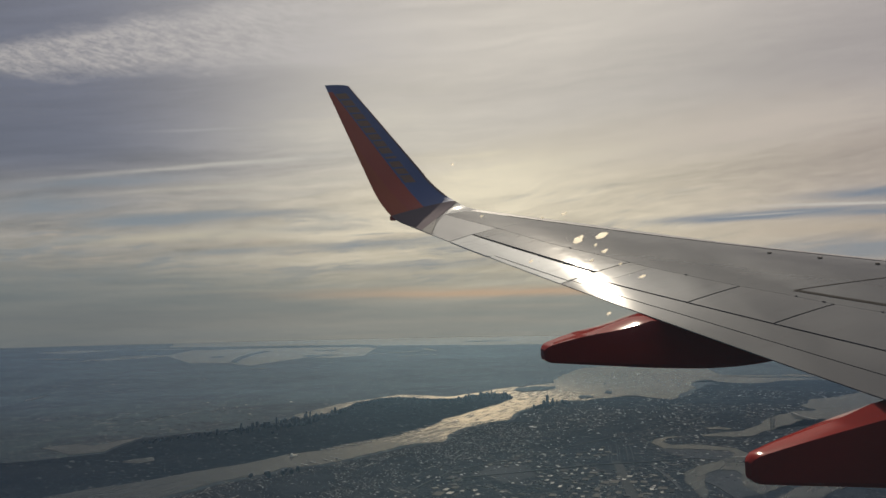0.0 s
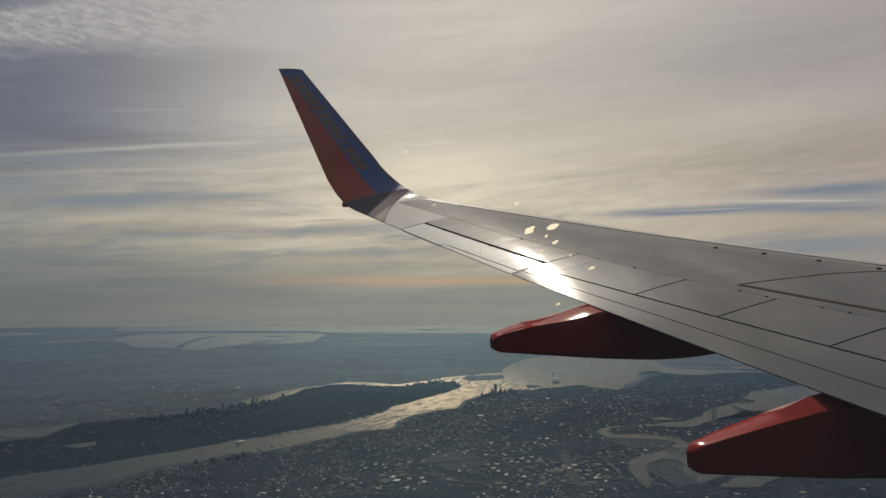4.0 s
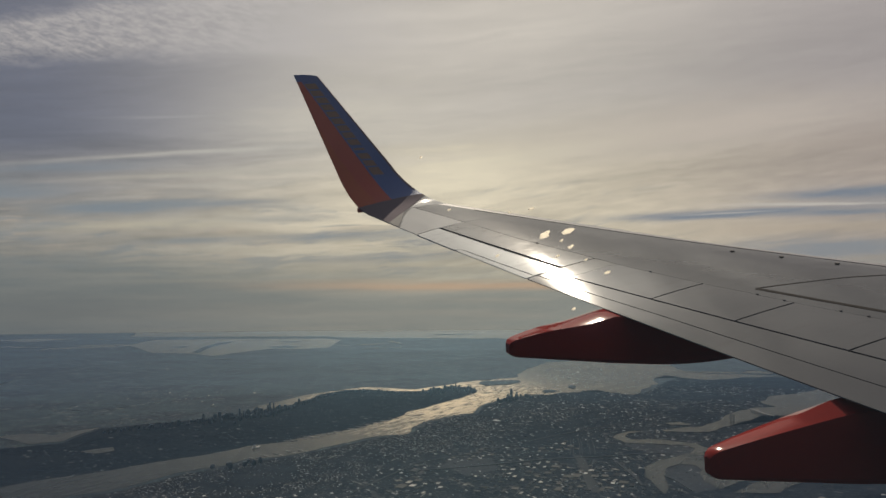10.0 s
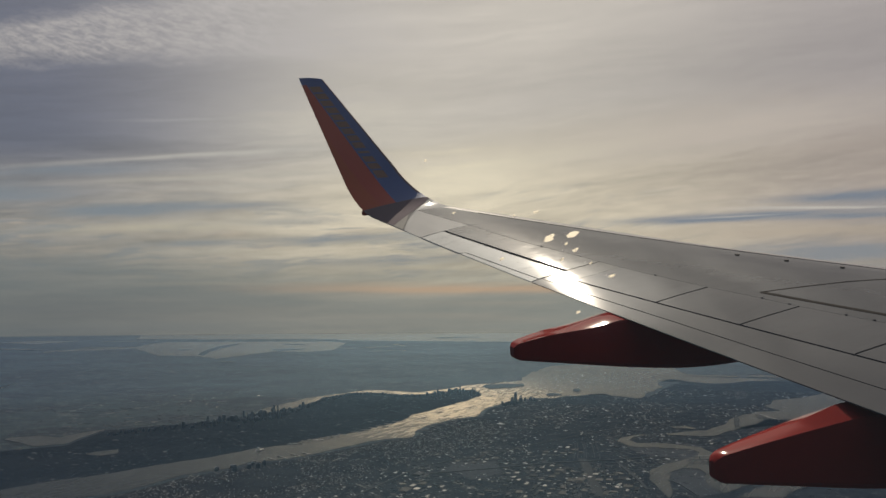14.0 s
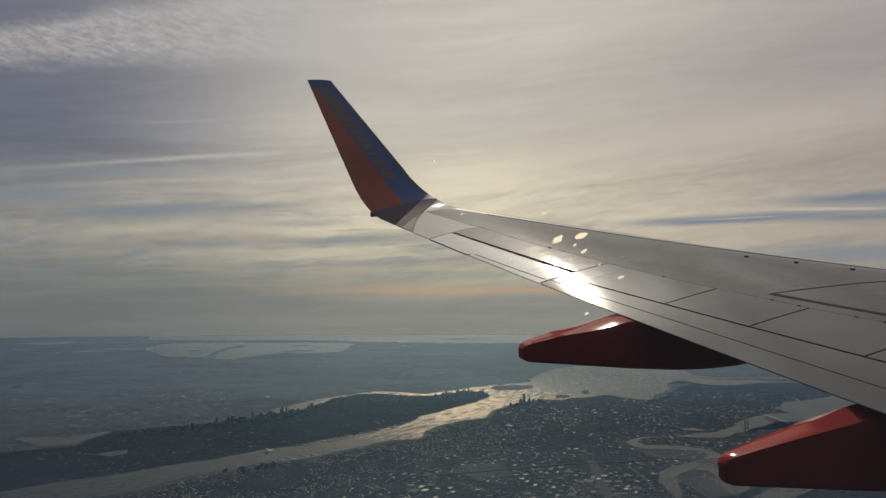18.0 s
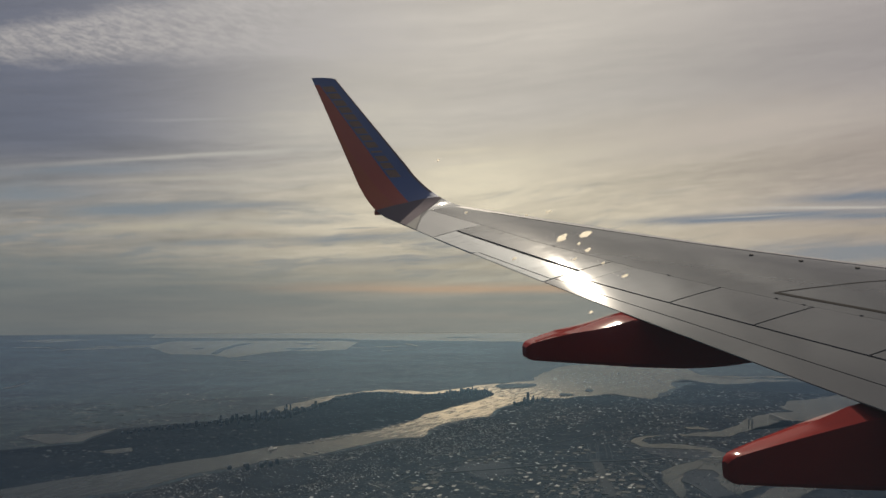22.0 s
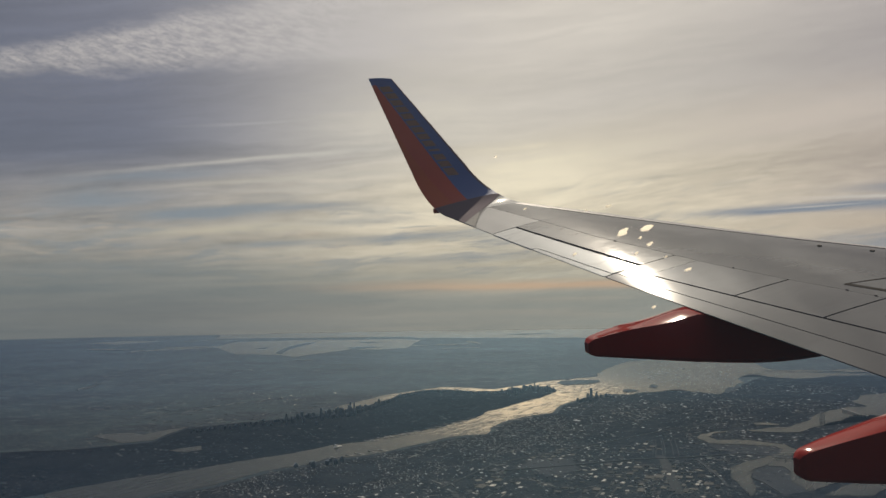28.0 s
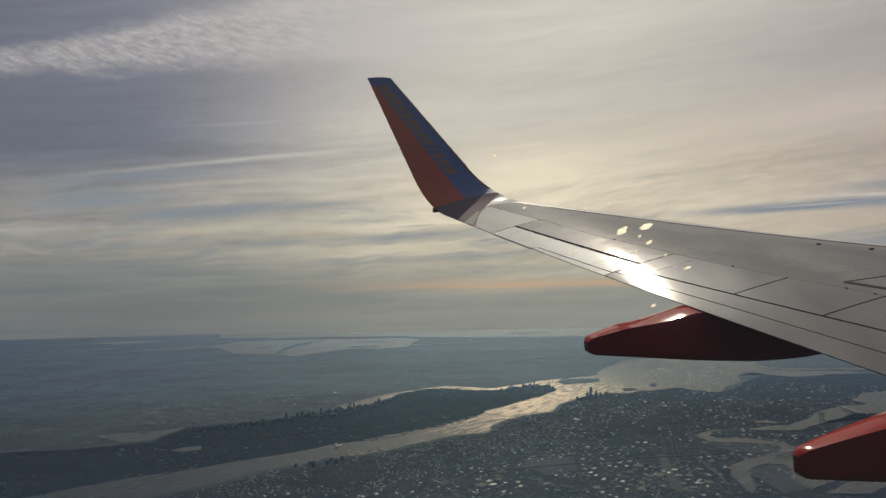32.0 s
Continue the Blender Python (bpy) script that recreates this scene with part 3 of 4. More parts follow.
def blade(name, s0, s1, v0, v1, material, parent, label="", ns=24, nv=10, lift=0.0, thin=False):
    """A part of the winglet between two heights and two fractions of its chord."""
    inner, outer = [], []
    for j in range(ns + 1):
        ri, ro = [], []
        for i in range(nv + 1):
            lo_s = s0(v0(0.13) + (v1(0.13) - v0(0.13)) * i / nv) if callable(s0) else s0
            hi_s = s1(v0(0.13) + (v1(0.13) - v0(0.13)) * i / nv) if callable(s1) else s1
            s = lo_s + (hi_s - lo_s) * j / ns
            y, z, le, te, nm = blade_path(s)
            a, b = v0(s), v1(s)
            v = a + (b - a) * i / nv
            x = le + (te - le) * v
            th = (le - te) * 0.10 * (math.sqrt(v) * 1.5 * (1 - v) + 0.03)
            twist = -INCIDENCE * (le - x) * max(0.0, 1 - s / 0.3)
            free = min(1.0, max(s, 0.0) / 0.12)
            swell = th * 0.35 * free + CAMBER * (le - te) * 4 * v * (1 - v) * (1 - free) + lift
            if s < 0:
                ri.append(top(Y_OUT + 5.07 * s, v) + Vector((0, 0, lift)))
                ro.append(top(Y_OUT + 5.07 * s, v) + Vector((0, 0, lift - 0.003)))
                continue
            ri.append(Vector((x, y + nm[0] * swell, z + nm[1] * swell + twist)))
            if thin:
                ro.append(ri[-1] - Vector((0, nm[0], nm[1])) * 0.003)
                continue
            ro.append(Vector((x, y - nm[0] * th * 0.65, z - nm[1] * th * 0.65 + twist)))
        inner.append(ri), outer.append(ro)
    bm = bmesh.new()
    grid_faces(bm, inner), grid_faces(bm, outer, True)
    for e, o in ((inner[0], outer[0]), (inner[-1], outer[-1]), ([r[0] for r in inner], [r[0] for r in outer]), ([r[-1] for r in inner], [r[-1] for r in outer])):
        grid_faces(bm, [e, o])
    bmesh.ops.recalc_face_normals(bm, faces=bm.faces[:])
    return part(name, bm, material, parent, label, not thin)


def v_blue(s):
    """Where the blue gives way to the red, as a fraction of the chord."""
    y, z, le, te, nm = blade_path(s)
    h = max(z - z_ref(17.0), 0.0)
    return min(max((le - (-9.42 - 0.605 * h)) / (le - te), 0.02), 0.97)


def v_orange(s):
    return min(0.97, v_blue(s) + (1 - v_blue(s)) * min(1.0, 0.45 + max(0.0, s - 0.15) * 1.0))


winglet = part("winglet_root", bmesh.new(), WHITE, wing, "blended winglet painted blue, red and orange")
band = lambda v: 0.128 - 0.035 * v
curve = lambda v: -0.115 + 0.235 * (1 - v)
inner_curve = lambda v: -0.18 + 0.43 * (1 - v)
blade("root_skin", 0.0, band, lambda s: 0.0, lambda s: 1.0, WHITE, winglet, "white painted tip skin", 8)
blade("pale_stripe", inner_curve, curve, lambda s: 0.5, lambda s: 0.995, W_PALE, winglet, "pale grey stripe on the tip skin", 10, 14, 0.006, True)
blade("slate_band", curve, band, lambda s: 0.0, lambda s: 0.995, W_SLATE, winglet, "slate grey band at the winglet's foot", 14, 14, 0.007, True)
blade("blue_blade", band, 0.985, lambda s: 0.0, v_blue, W_BLUE, winglet, "dark blue forward face of the winglet", 40)
blade("red_blade", band, 0.95, v_blue, v_orange, W_RED, winglet, "brick red rear face of the winglet", 40)
blade("orange_blade", band, 0.70, v_orange, lambda s: 1.0, W_ORANGE, winglet, "orange trailing area of the winglet", 30)
blade("red_tail", 0.70, 0.95, v_orange, lambda s: 1.0, W_RED, winglet, "", 12)
blade("tip_cap", 0.95, 0.985, v_blue, lambda s: 1.0, W_BLUE, winglet, "dark blue winglet top", 4)
blade("tip_edge", 0.985, lambda v: 1.003 - 0.020 * max(0.0, 0.75 - v) ** 2, lambda s: 0.0, lambda s: 1.0, W_BLUE, winglet, "dark blue rounded top edge", 4)
# grey strip that paints the sheen along the winglet's leading edge
blade("nose_sheen", 0.17, 0.99, lambda s: 0.0, lambda s: 0.05, W_SLATE, winglet, "grey leading edge strip with sheen in its colour", 40, 3, 0.003)

# plain marking bars along the blue face
for i in range(13):
    s = 0.915 - 0.052 * i
    wide = 0.042 if i != 9 else 0.014
    base = lambda q: v_blue(q) - 0.04
    blade("marking_bar", s - wide / 2, s + wide / 2, lambda q: v_blue(q) - 0.04 - 0.20 / (blade_path(q)[2] - blade_path(q)[3]), base, OCHRE, winglet, "", 2, 2, 0.004)

# small notch fairing behind the tip
bm = bmesh.new()
bmesh.ops.create_cube(bm, size=1.0, matrix=Matrix.Translation((-9.90, 16.84, z_ref(17.0) - 0.115)) @ Matrix.Diagonal((0.36, 0.05, 0.09, 1)))
bmesh.ops.bevel(bm, geom=bm.edges[:], offset=0.012, segments=2, affect="EDGES")
part("tail_light_housing", bm, W_RED, wing, "small dark housing at the wing tip's rear", False)


# ---- flap track fairings ----
def fairing(y, half, tail_x, x_wing, ridge, crease, keel):
    """A red canoe-shaped cover under the flap: blunt tail aft, a roofed top whose ridge climbs to the trailing edge, flat sides.
    ridge, crease, keel: pairs of (height at the tail, height at the trailing edge) in metres."""
    ob = part("flap_track_fairing", bmesh.new(), RED, wing, "glossy red canoe-shaped flap track fairing")
    length = 3.3
    secs = []
    ks = [0.0, 0.008, 0.02] + [0.04 + 0.96 * i / 22 for i in range(23)]
    for k in ks:
        x = tail_x + length * k
        r = (x - tail_x) / (x_wing - tail_x)
        up = min(r, 1.0)
        bulge = 0.0
        zr = ridge[0] + (ridge[1] - ridge[0]) * up ** 1.2 + bulge - max(0.0, r - 1) * 0.16
        zc = crease[0] + (crease[1] - crease[0]) * up ** 0.75 + bulge * 1.2 - max(0.0, r - 1) * 0.10
        zk = keel[0] + (keel[1] - keel[0]) * r + 0.02 * (1 - up) + max(0.0, r - 1.35) ** 2 * 0.13
        hw = half * (0.30 + 0.70 * up ** 0.85)
        if k < 0.02:
            e = (0.62, 0.88)[k > 0]
            mid_z = (zc + zk) / 2
            zr, zc, zk, hw = mid_z + (zr - mid_z) * e, mid_z + (zc - mid_z) * e, mid_z + (zk - mid_z) * e, hw * e
        body_h = zc - zk
        hip = min(1.0, max(0.0, (r - 0.30) / 0.52))
        drop = (zr - zc) * 0.8
        drop += (max(drop, 0.162 * hw) - drop) * hip * hip * (3 - 2 * hip)
        ring = [(0, zr), (hw * 0.88, zr - drop), (hw * 0.985, zr - drop * 1.13), (hw, zc - 0.03 * min(1, body_h * 4)), (hw, zk + body_h * 0.25), (hw * 0.96, zk + body_h * 0.10), (hw * 0.80, zk + body_h * 0.02), (0, zk)]
        secs.append([Vector((x, y - a, b)) for a, b in ring] + [Vector((x, y + a, b)) for a, b in ring[-2:0:-1]])
    bm = bmesh.new()
    vs = [[bm.verts.new(p) for p in r] for r in secs]
    m = len(vs[0])
    for a, b in zip(vs, vs[1:]):
        for i in range(m):
            bm.faces.new((a[i], a[(i + 1) % m], b[(i + 1) % m], b[i]))
    bm.faces.new(vs[0]), bm.faces.new(vs[-1][::-1])
    bmesh.ops.recalc_face_normals(bm, faces=bm.faces[:])
    shell = part("fairing_shell", bm, RED, ob)
    shell.data.set_sharp_from_angle(angle=radians(26))
    return ob


fairing(10.55, 0.30, -9.69, -8.52, (0.745, 0.975), (0.730, 0.925), (0.55, 0.385))
fairing(7.72, 0.20, -9.09, -7.86, (0.195, 0.465), (0.167, 0.363), (-0.043, -0.227))

# ---- ground, water and city, far below ----
REACH = 4850.0


def stuff_mat(name, tones, scale, rough=0.9, spec=0.25, bump=0.0):
    mat = bpy.data.materials.new(name)
    mat.use_nodes = True
    t = Tree(mat.node_tree)
    at = t.node("ShaderNodeTexCoord").outputs["Object"]
    a, b, c = t.noise(at, scale, 6, 0.6), t.noise(at, scale * 6, 5, 0.65), t.noise(at, scale * 40, 3, 0.6)
    col = t.mix(t.step(a, 0.38, 0.62), tones[0], tones[1])
    col = t.mix(t.step(b, 0.5, 0.68), col, tones[2])
    col = t.mix(t.m("MULTIPLY", t.step(c, 0.55, 0.7), 0.6), col, tones[3])
    p = t.node("ShaderNodeBsdfPrincipled")
    t.put(p.inputs["Base Color"], col)
    p.inputs["Roughness"].default_value, p.inputs["Specular IOR Level"].default_value = rough, spec
    t.put(t.node("ShaderNodeOutputMaterial").inputs[0], p.outputs[0])
    return mat


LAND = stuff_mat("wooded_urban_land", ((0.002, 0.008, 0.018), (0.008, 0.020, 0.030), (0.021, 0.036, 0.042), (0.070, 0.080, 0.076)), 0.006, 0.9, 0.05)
NEAR = stuff_mat("bare_winter_town", ((0.006, 0.009, 0.015), (0.013, 0.017, 0.024), (0.024, 0.027, 0.030), (0.052, 0.053, 0.051)), 0.03, 0.9, 0.0)
DENSE = stuff_mat("dense_dark_city", ((0.007, 0.011, 0.017), (0.010, 0.014, 0.020), (0.012, 0.016, 0.021), (0.020, 0.024, 0.028)), 0.02, 0.9, 0.0)
MARSH = stuff_mat("brown_marsh", ((0.008, 0.012, 0.020), (0.013, 0.017, 0.024), (0.007, 0.012, 0.021), (0.022, 0.025, 0.028)), 0.03, 0.9, 0.04)


def water_mat(name, gain):
    mat = bpy.data.materials.new(name)
    mat.use_nodes = True
    t = Tree(mat.node_tree)
    at = t.node("ShaderNodeTexCoord").outputs["Object"]
    st = t.node("ShaderNodeMapping")
    t.put(st.inputs["Vector"], at)
    st.vector_type = "TEXTURE"
    st.inputs["Rotation"].default_value, st.inputs["Scale"].default_value = (0, 0, radians(-27)), (1.5, 15.0, 1.0)
    wind = t.noise(st.outputs[0], 0.5, 8, 0.7, 0.3)
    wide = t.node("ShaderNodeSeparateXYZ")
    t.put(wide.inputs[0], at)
    # sun glitter set by position: stronger, golden-tinted gloss, broken by wind streaks
    glitter_patch = t.m("MULTIPLY", t.m("MULTIPLY", t.bell(wide.outputs[0], 10.0, 190.0), t.bell(wide.outputs[1], 1200.0, 420.0)), t.m("ADD", 0.24, t.m("MULTIPLY", t.step(wind, 0.36, 0.68), 0.76)))
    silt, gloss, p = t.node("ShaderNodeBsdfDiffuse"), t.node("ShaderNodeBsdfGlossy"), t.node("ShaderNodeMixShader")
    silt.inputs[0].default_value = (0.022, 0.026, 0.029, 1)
    t.put(gloss.inputs[0], t.mix(t.m("MULTIPLY", glitter_patch, 1.5, clamp=True), (0.93, 0.90, 0.83), (0.98, 0.85, 0.64)))
    t.put(gloss.inputs["Roughness"], t.m("ADD", 0.12, t.m("MULTIPLY", glitter_patch, 0.43)))
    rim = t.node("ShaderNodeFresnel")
    t.put(rim.inputs["IOR"], t.m("ADD", 1.172, t.m("MULTIPLY", glitter_patch, 0.06)))
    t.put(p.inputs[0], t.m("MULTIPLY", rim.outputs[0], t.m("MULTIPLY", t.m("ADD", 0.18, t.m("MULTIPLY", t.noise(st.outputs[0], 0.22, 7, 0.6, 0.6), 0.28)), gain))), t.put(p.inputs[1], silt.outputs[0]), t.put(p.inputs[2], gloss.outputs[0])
    n = t.node("ShaderNodeBump")
    n.inputs["Strength"].default_value, n.inputs["Distance"].default_value = 0.04, 0.3
    t.put(n.inputs["Height"], t.noise(st.outputs[0], 0.8, 4, 0.6))
    t.put(gloss.inputs["Normal"], n.outputs[0])
    t.put(t.node("ShaderNodeOutputMaterial").inputs[0], p.outputs[0])
    return mat


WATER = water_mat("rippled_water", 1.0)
# same water with its reflection turned up, to brighten far waters and inlets
BRIGHT_WATER = water_mat("brighter_water_copy", 1.3)


def sheet(name, outline, z, material, label, category, rough=0.0, kind="structure"):
    """A level sheet with the given outline, its edge broken up like a shore."""
    pts = []
    for i, a in enumerate(outline):
        b = outline[(i + 1) % len(outline)]
        d = math.hypot(b[0] - a[0], b[1] - a[1])
        k = max(1, int(d / 5)) if rough else 1
        for j in range(k):
            x, y = a[0] + (b[0] - a[0]) * j / k, a[1] + (b[1] - a[1]) * j / k
            if rough:
                far = rough * (0.6 + y / 1500)
                x0, y0 = x, y
                x += far * noise.noise((x0 * 0.035, y0 * 0.02, z))
                y += 2.2 * far * noise.noise((x0 * 0.035, y0 * 0.02, z + 9))
                x += min(1.2, 0.3 * rough) * noise.noise((x0 * 0.17, y0 * 0.12, z + 4))
                y += min(3.0, 0.9 * rough) * noise.noise((x0 * 0.17, y0 * 0.12, z + 7))
            pts.append((x, y, z))
    bm = bmesh.new()
    f = bm.faces.new([bm.verts.new(p) for p in pts])
    bmesh.ops.triangulate(bm, faces=[f])
    bmesh.ops.recalc_face_normals(bm, faces=bm.faces[:])
    if bm.faces[0].normal.z < 0:
        bmesh.ops.reverse_faces(bm, faces=bm.faces[:])
    me = bpy.data.meshes.new(name)
    bm.to_mesh(me)
    bm.free()
    me.materials.append(material)
    return tagged(new(name, me), label, category, "", kind), pts


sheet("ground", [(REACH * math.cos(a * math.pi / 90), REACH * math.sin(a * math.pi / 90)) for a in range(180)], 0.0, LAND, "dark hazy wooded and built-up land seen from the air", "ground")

HUDSON = [(-310, 581), (-299, 603), (-279, 628), (-263, 651), (-241, 669), (-221, 693), (-202, 722), (-183, 741), (-160, 780), (-130, 806), (-113, 841), (-86, 872), (-60, 922), (-36, 978), (-22, 1036), (5, 1096), (34, 1169), (68, 1262), (137, 1221), (100, 1183), (81, 1141), (63, 1095), (50, 1019), (33, 1009), (-1, 949), (-17, 891), (-23, 852), (-45, 841), (-62, 823), (-84, 783), (-103, 758), (-118, 729), (-146, 716), (-159, 688), (-184, 660), (-194, 632), (-206, 610), (-234, 575), (-257, 483)]
HARBOR = [(137, 1221), (169, 1229), (196, 1253), (247, 1286), (263, 1228), (283, 1227), (320, 1312), (358, 1388), (369, 1475), (396, 1534), (417, 1546), (433, 1485), (462, 1451), (536, 1496), (612, 1519), (559, 1557), (509, 1597), (482, 1683), (494, 1795), (512, 1942), (410, 2050), (265, 1946), (222, 1834), (176, 1687), (148, 1537), (96, 1466), (80, 1467), (62, 1342), (68, 1314), (68, 1262)]
EAST = [(-212, 1010), (-214, 1044), (-214, 1091), (-197, 1150), (-173, 1232), (-139, 1299), (-103, 1354), (-66, 1344), (-20, 1315), (2, 1353), (50, 1434), (80, 1467), (68, 1314), (62, 1342), (40, 1362), (6, 1315), (-19, 1289), (-48, 1289), (-86, 1316), (-123, 1316), (-151, 1248), (-163, 1164), (-177, 1091), (-211, 1032)]
SOUND = [(-407, 850), (-397, 866), (-382, 870), (-360, 858), (-350, 894), (-335, 910), (-336, 869), (-336, 817), (-356, 800)]
LAKE = [(-296, 759), (-292, 771), (-276, 784), (-268, 759), (-278, 747)]
COVE = [(-674, 1350), (-676, 1400), (-707, 1511), (-692, 1431), (-689, 1380)]
BAY = [(-1010, 2983), (-759, 2441), (-641, 2408), (-552, 2263), (-532, 2406), (-474, 2676), (-379, 2637), (-310, 2750), (-327, 3062), (-332, 3391), (-421, 3553), (-832, 3565), (-1077, 3474)]
LAGOON = [(-1707, 3493), (-1488, 3305), (-1447, 3652), (-1656, 3730)]
INLET = [(-1159, 2658), (-1155, 2859), (-1017, 3043), (-988, 2903), (-1088, 2735)]
NEWARK = [(600, 1303), (483, 1196), (450, 1173), (411, 1105), (411, 1064), (378, 1039), (327, 981), (311, 945), (277, 891), (227, 868), (229, 853), (267, 852), (326, 924), (369, 976), (404, 980), (467, 991)]
BEND = [(167, 816), (176, 843), (192, 860), (208, 856), (187, 843), (179, 824), (183, 806), (213, 800), (235, 780), (236, 750), (226, 722), (214, 707), (199, 710), (215, 728), (224, 753), (222, 769), (204, 777), (173, 786)]
POND = [(151, 633), (160, 667), (176, 693), (199, 710), (213, 704), (236, 688), (265, 672), (264, 657), (238, 633), (202, 599), (189, 587), (189, 616), (200, 652), (200, 674), (189, 680), (176, 667), (167, 633), (156, 583), (150, 568)]
FLAT = [(193, 572), (219, 603), (276, 650), (296, 652), (254, 607), (226, 571)]
SLIP = [(232, 731), (258, 740), (273, 734), (271, 716), (241, 707), (230, 716)]
CREEK = [(243, 919), (260, 925), (269, 909), (264, 898), (244, 902)]
KILL = [(450, 1640), (500, 1600), (728, 1560), (1100, 1540), (1100, 1575), (728, 1600), (520, 1640)]
OCEAN = [(1500, 4560), (1103, 3179), (460, 3368), (250, 3436), (-13, 3508), (-196, 3580), (-336, 3618), (-451, 3804), (-940, 3819), (-1298, 3870), (-1500, 4560), (-1200, 4697), (-600, 4810), (0, 4847), (450, 4825), (900, 4765)]
ISLE = [(-640, 700), (-600, 470), (-400, 470), (-310, 581), (-299, 603), (-279, 628), (-263, 651), (-241, 669), (-221, 693), (-202, 722), (-183, 741), (-160, 780), (-130, 806), (-113, 841), (-86, 872), (-60, 922), (-36, 978), (-22, 1036), (5, 1096), (34, 1169), (68, 1262), (68, 1314), (62, 1342), (40, 1362), (6, 1315), (-19, 1289), (-48, 1289), (-86, 1316), (-123, 1316), (-151, 1248), (-163, 1164), (-177, 1091), (-211, 1032), (-267, 965), (-333, 906), (-333, 810), (-362, 787), (-382, 769)]
sheet("island", ISLE, 0.05, DENSE, "long densely built dark island between two rivers", "island", 2)
WEST = [(-253, 477), (-230, 569), (-202, 604), (-190, 626), (-180, 654), (-155, 682), (-142, 710), (-114, 723), (-99, 752), (-80, 777), (-58, 817), (-41, 835), (-19, 846), (-13, 885), (3, 943), (37, 1003), (54, 1013), (67, 1089), (85, 1135), (104, 1177), (141, 1215), (250, 1280), (300, 1240), (360, 1380), (420, 1500), (700, 1500), (900, 1200), (700, 430)]
sheet("shore_land", WEST, 0.05, NEAR, "dark winter townland on the near bank of the river", "land", 2)
waters = []
for i, (nm, out, lab, rough) in enumerate((("river", HUDSON, "broad pale river with wind streaks and sun glitter", 3.5), ("harbor", HARBOR, "wide pale harbor water shining under the sun", 5), ("strait", EAST, "narrow bright strait beside the long island", 3),
                                           ("inlet", SOUND, "pale inlet between dark shores", 2.5), ("lake", LAKE, "small pale lake in dark land", 2), ("cove", COVE, "thin far cove", 1.5), ("bay", BAY, "far shallow bay with low islands", 2.5),
                                           ("lagoon", LAGOON, "thin far lagoon", 2), ("inlet", INLET, "thin far inlet", 5), ("bay", NEWARK, "pale tidal bay", 4), ("river", BEND, "tight bend of a tidal river", 2.5),
                                           ("pond", POND, "pale marsh pond", 2.5), ("pond", FLAT, "pale marsh pond", 3), ("pond", SLIP, "pale marsh pond", 4), ("strait", KILL, "thin pale tidal strait", 8), ("creek", CREEK, "narrow tidal creek", 2), ("pond", [(-250, 2900), (-150, 2960), (-118, 3030), (-232, 2975)], "thin far pond", 8), ("pond", [(-205, 2640), (-90, 2690), (-78, 2735), (-192, 2690)], "thin far pond", 8), ("pond", [(-1420, 2860), (-1250, 2800), (-1230, 2850), (-1400, 2930)], "thin far pond", 8), ("inlet", [(-1192, 2987), (-1034, 3055), (-1004, 2982), (-1153, 2913)], "thin bright far inlet", 2), ("inlet", [(-1169, 2654), (-1184, 2811), (-1154, 2769), (-1136, 2617)], "thin bright far inlet", 2), ("inlet", [(-1351, 3614), (-1140, 3678), (-1123, 3608), (-1314, 3546)], "thin bright far inlet", 2), ("inlet", [(-328, 2966), (-267, 2874), (-245, 2831), (-315, 2893)], "thin bright far inlet", 2), ("inlet", [(-155, 3213), (-116, 3056), (-86, 2960), (-131, 3234)], "thin bright far inlet", 2), ("inlet", [(-524, 2159), (-467, 2120), (-472, 2096), (-511, 2125)], "thin bright far inlet", 2), ("ocean", OCEAN, "far ocean reaching the horizon", 5))):
    waters.append(sheet(nm, out, 0.30 + 0.04 * i, BRIGHT_WATER if min(q[1] for q in out) > 2000 or nm == "inlet" else WATER, lab, "water", rough)[1])
for nm, out, lab, rough in (("island", [(77, 1402), (86, 1371), (122, 1381), (148, 1422), (147, 1455), (106, 1455), (86, 1444)], "low dark harbor island", 2), ("island", [(158, 1261), (165, 1245), (182, 1261), (179, 1287), (165, 1287)], "small dark harbor island", 2), ("island", [(206, 1331), (212, 1313), (222, 1341), (216, 1360)], "small dark harbor island", 2),
                            ("island", [(-14, 3990), (37, 4031), (206, 4078), (221, 4008), (36, 3906)], "thin dark far spit", 0), ("island", [(-658, 2471), (-707, 2759), (-748, 3123), (-728, 3284), (-708, 3228), (-703, 2975), (-673, 2680), (-631, 2439)], "low marsh island in the far bay", 1), ("island", [(-513, 2795), (-466, 2857), (-401, 2813), (-431, 2753), (-480, 2730)], "low marsh island in the far bay", 1), ("island", [(-557, 3224), (-500, 3256), (-448, 3199), (-505, 3158)], "low marsh island in the far bay", 1), ("island", [(-814, 2802), (-795, 2861), (-761, 2817), (-776, 2761)], "low marsh island in the far bay", 1)):
    sheet(nm, out, 1.3, LAND, lab, "island", rough)


sheet("marsh", [(176, 666), (189, 679), (200, 673), (200, 652), (189, 616), (189, 588), (171, 579), (167, 632)], 0.22, MARSH, "dark brown marsh island beside the river bend", "marsh", 3)
sheet("marsh", [(173, 784), (204, 776), (222, 767), (224, 753), (215, 729), (200, 716), (180, 738), (169, 773)], 0.20, MARSH, "dark brown marsh inside the river bend", "marsh", 2)
sheet("field", [(2, 675), (20, 718), (46, 707), (50, 663), (26, 637)], 0.18, MARSH, "bare brown field between warehouses", "field", 5)
ASPHALT = paint("pale_road", (0.026, 0.030, 0.036), 0.9, 0.0, 0.02, 0.2, 0.2)
DARKROAD = paint("dark_rail_cutting", (0.012, 0.015, 0.019), 0.9, 0.0, 0.05, 0.3, 0.1)


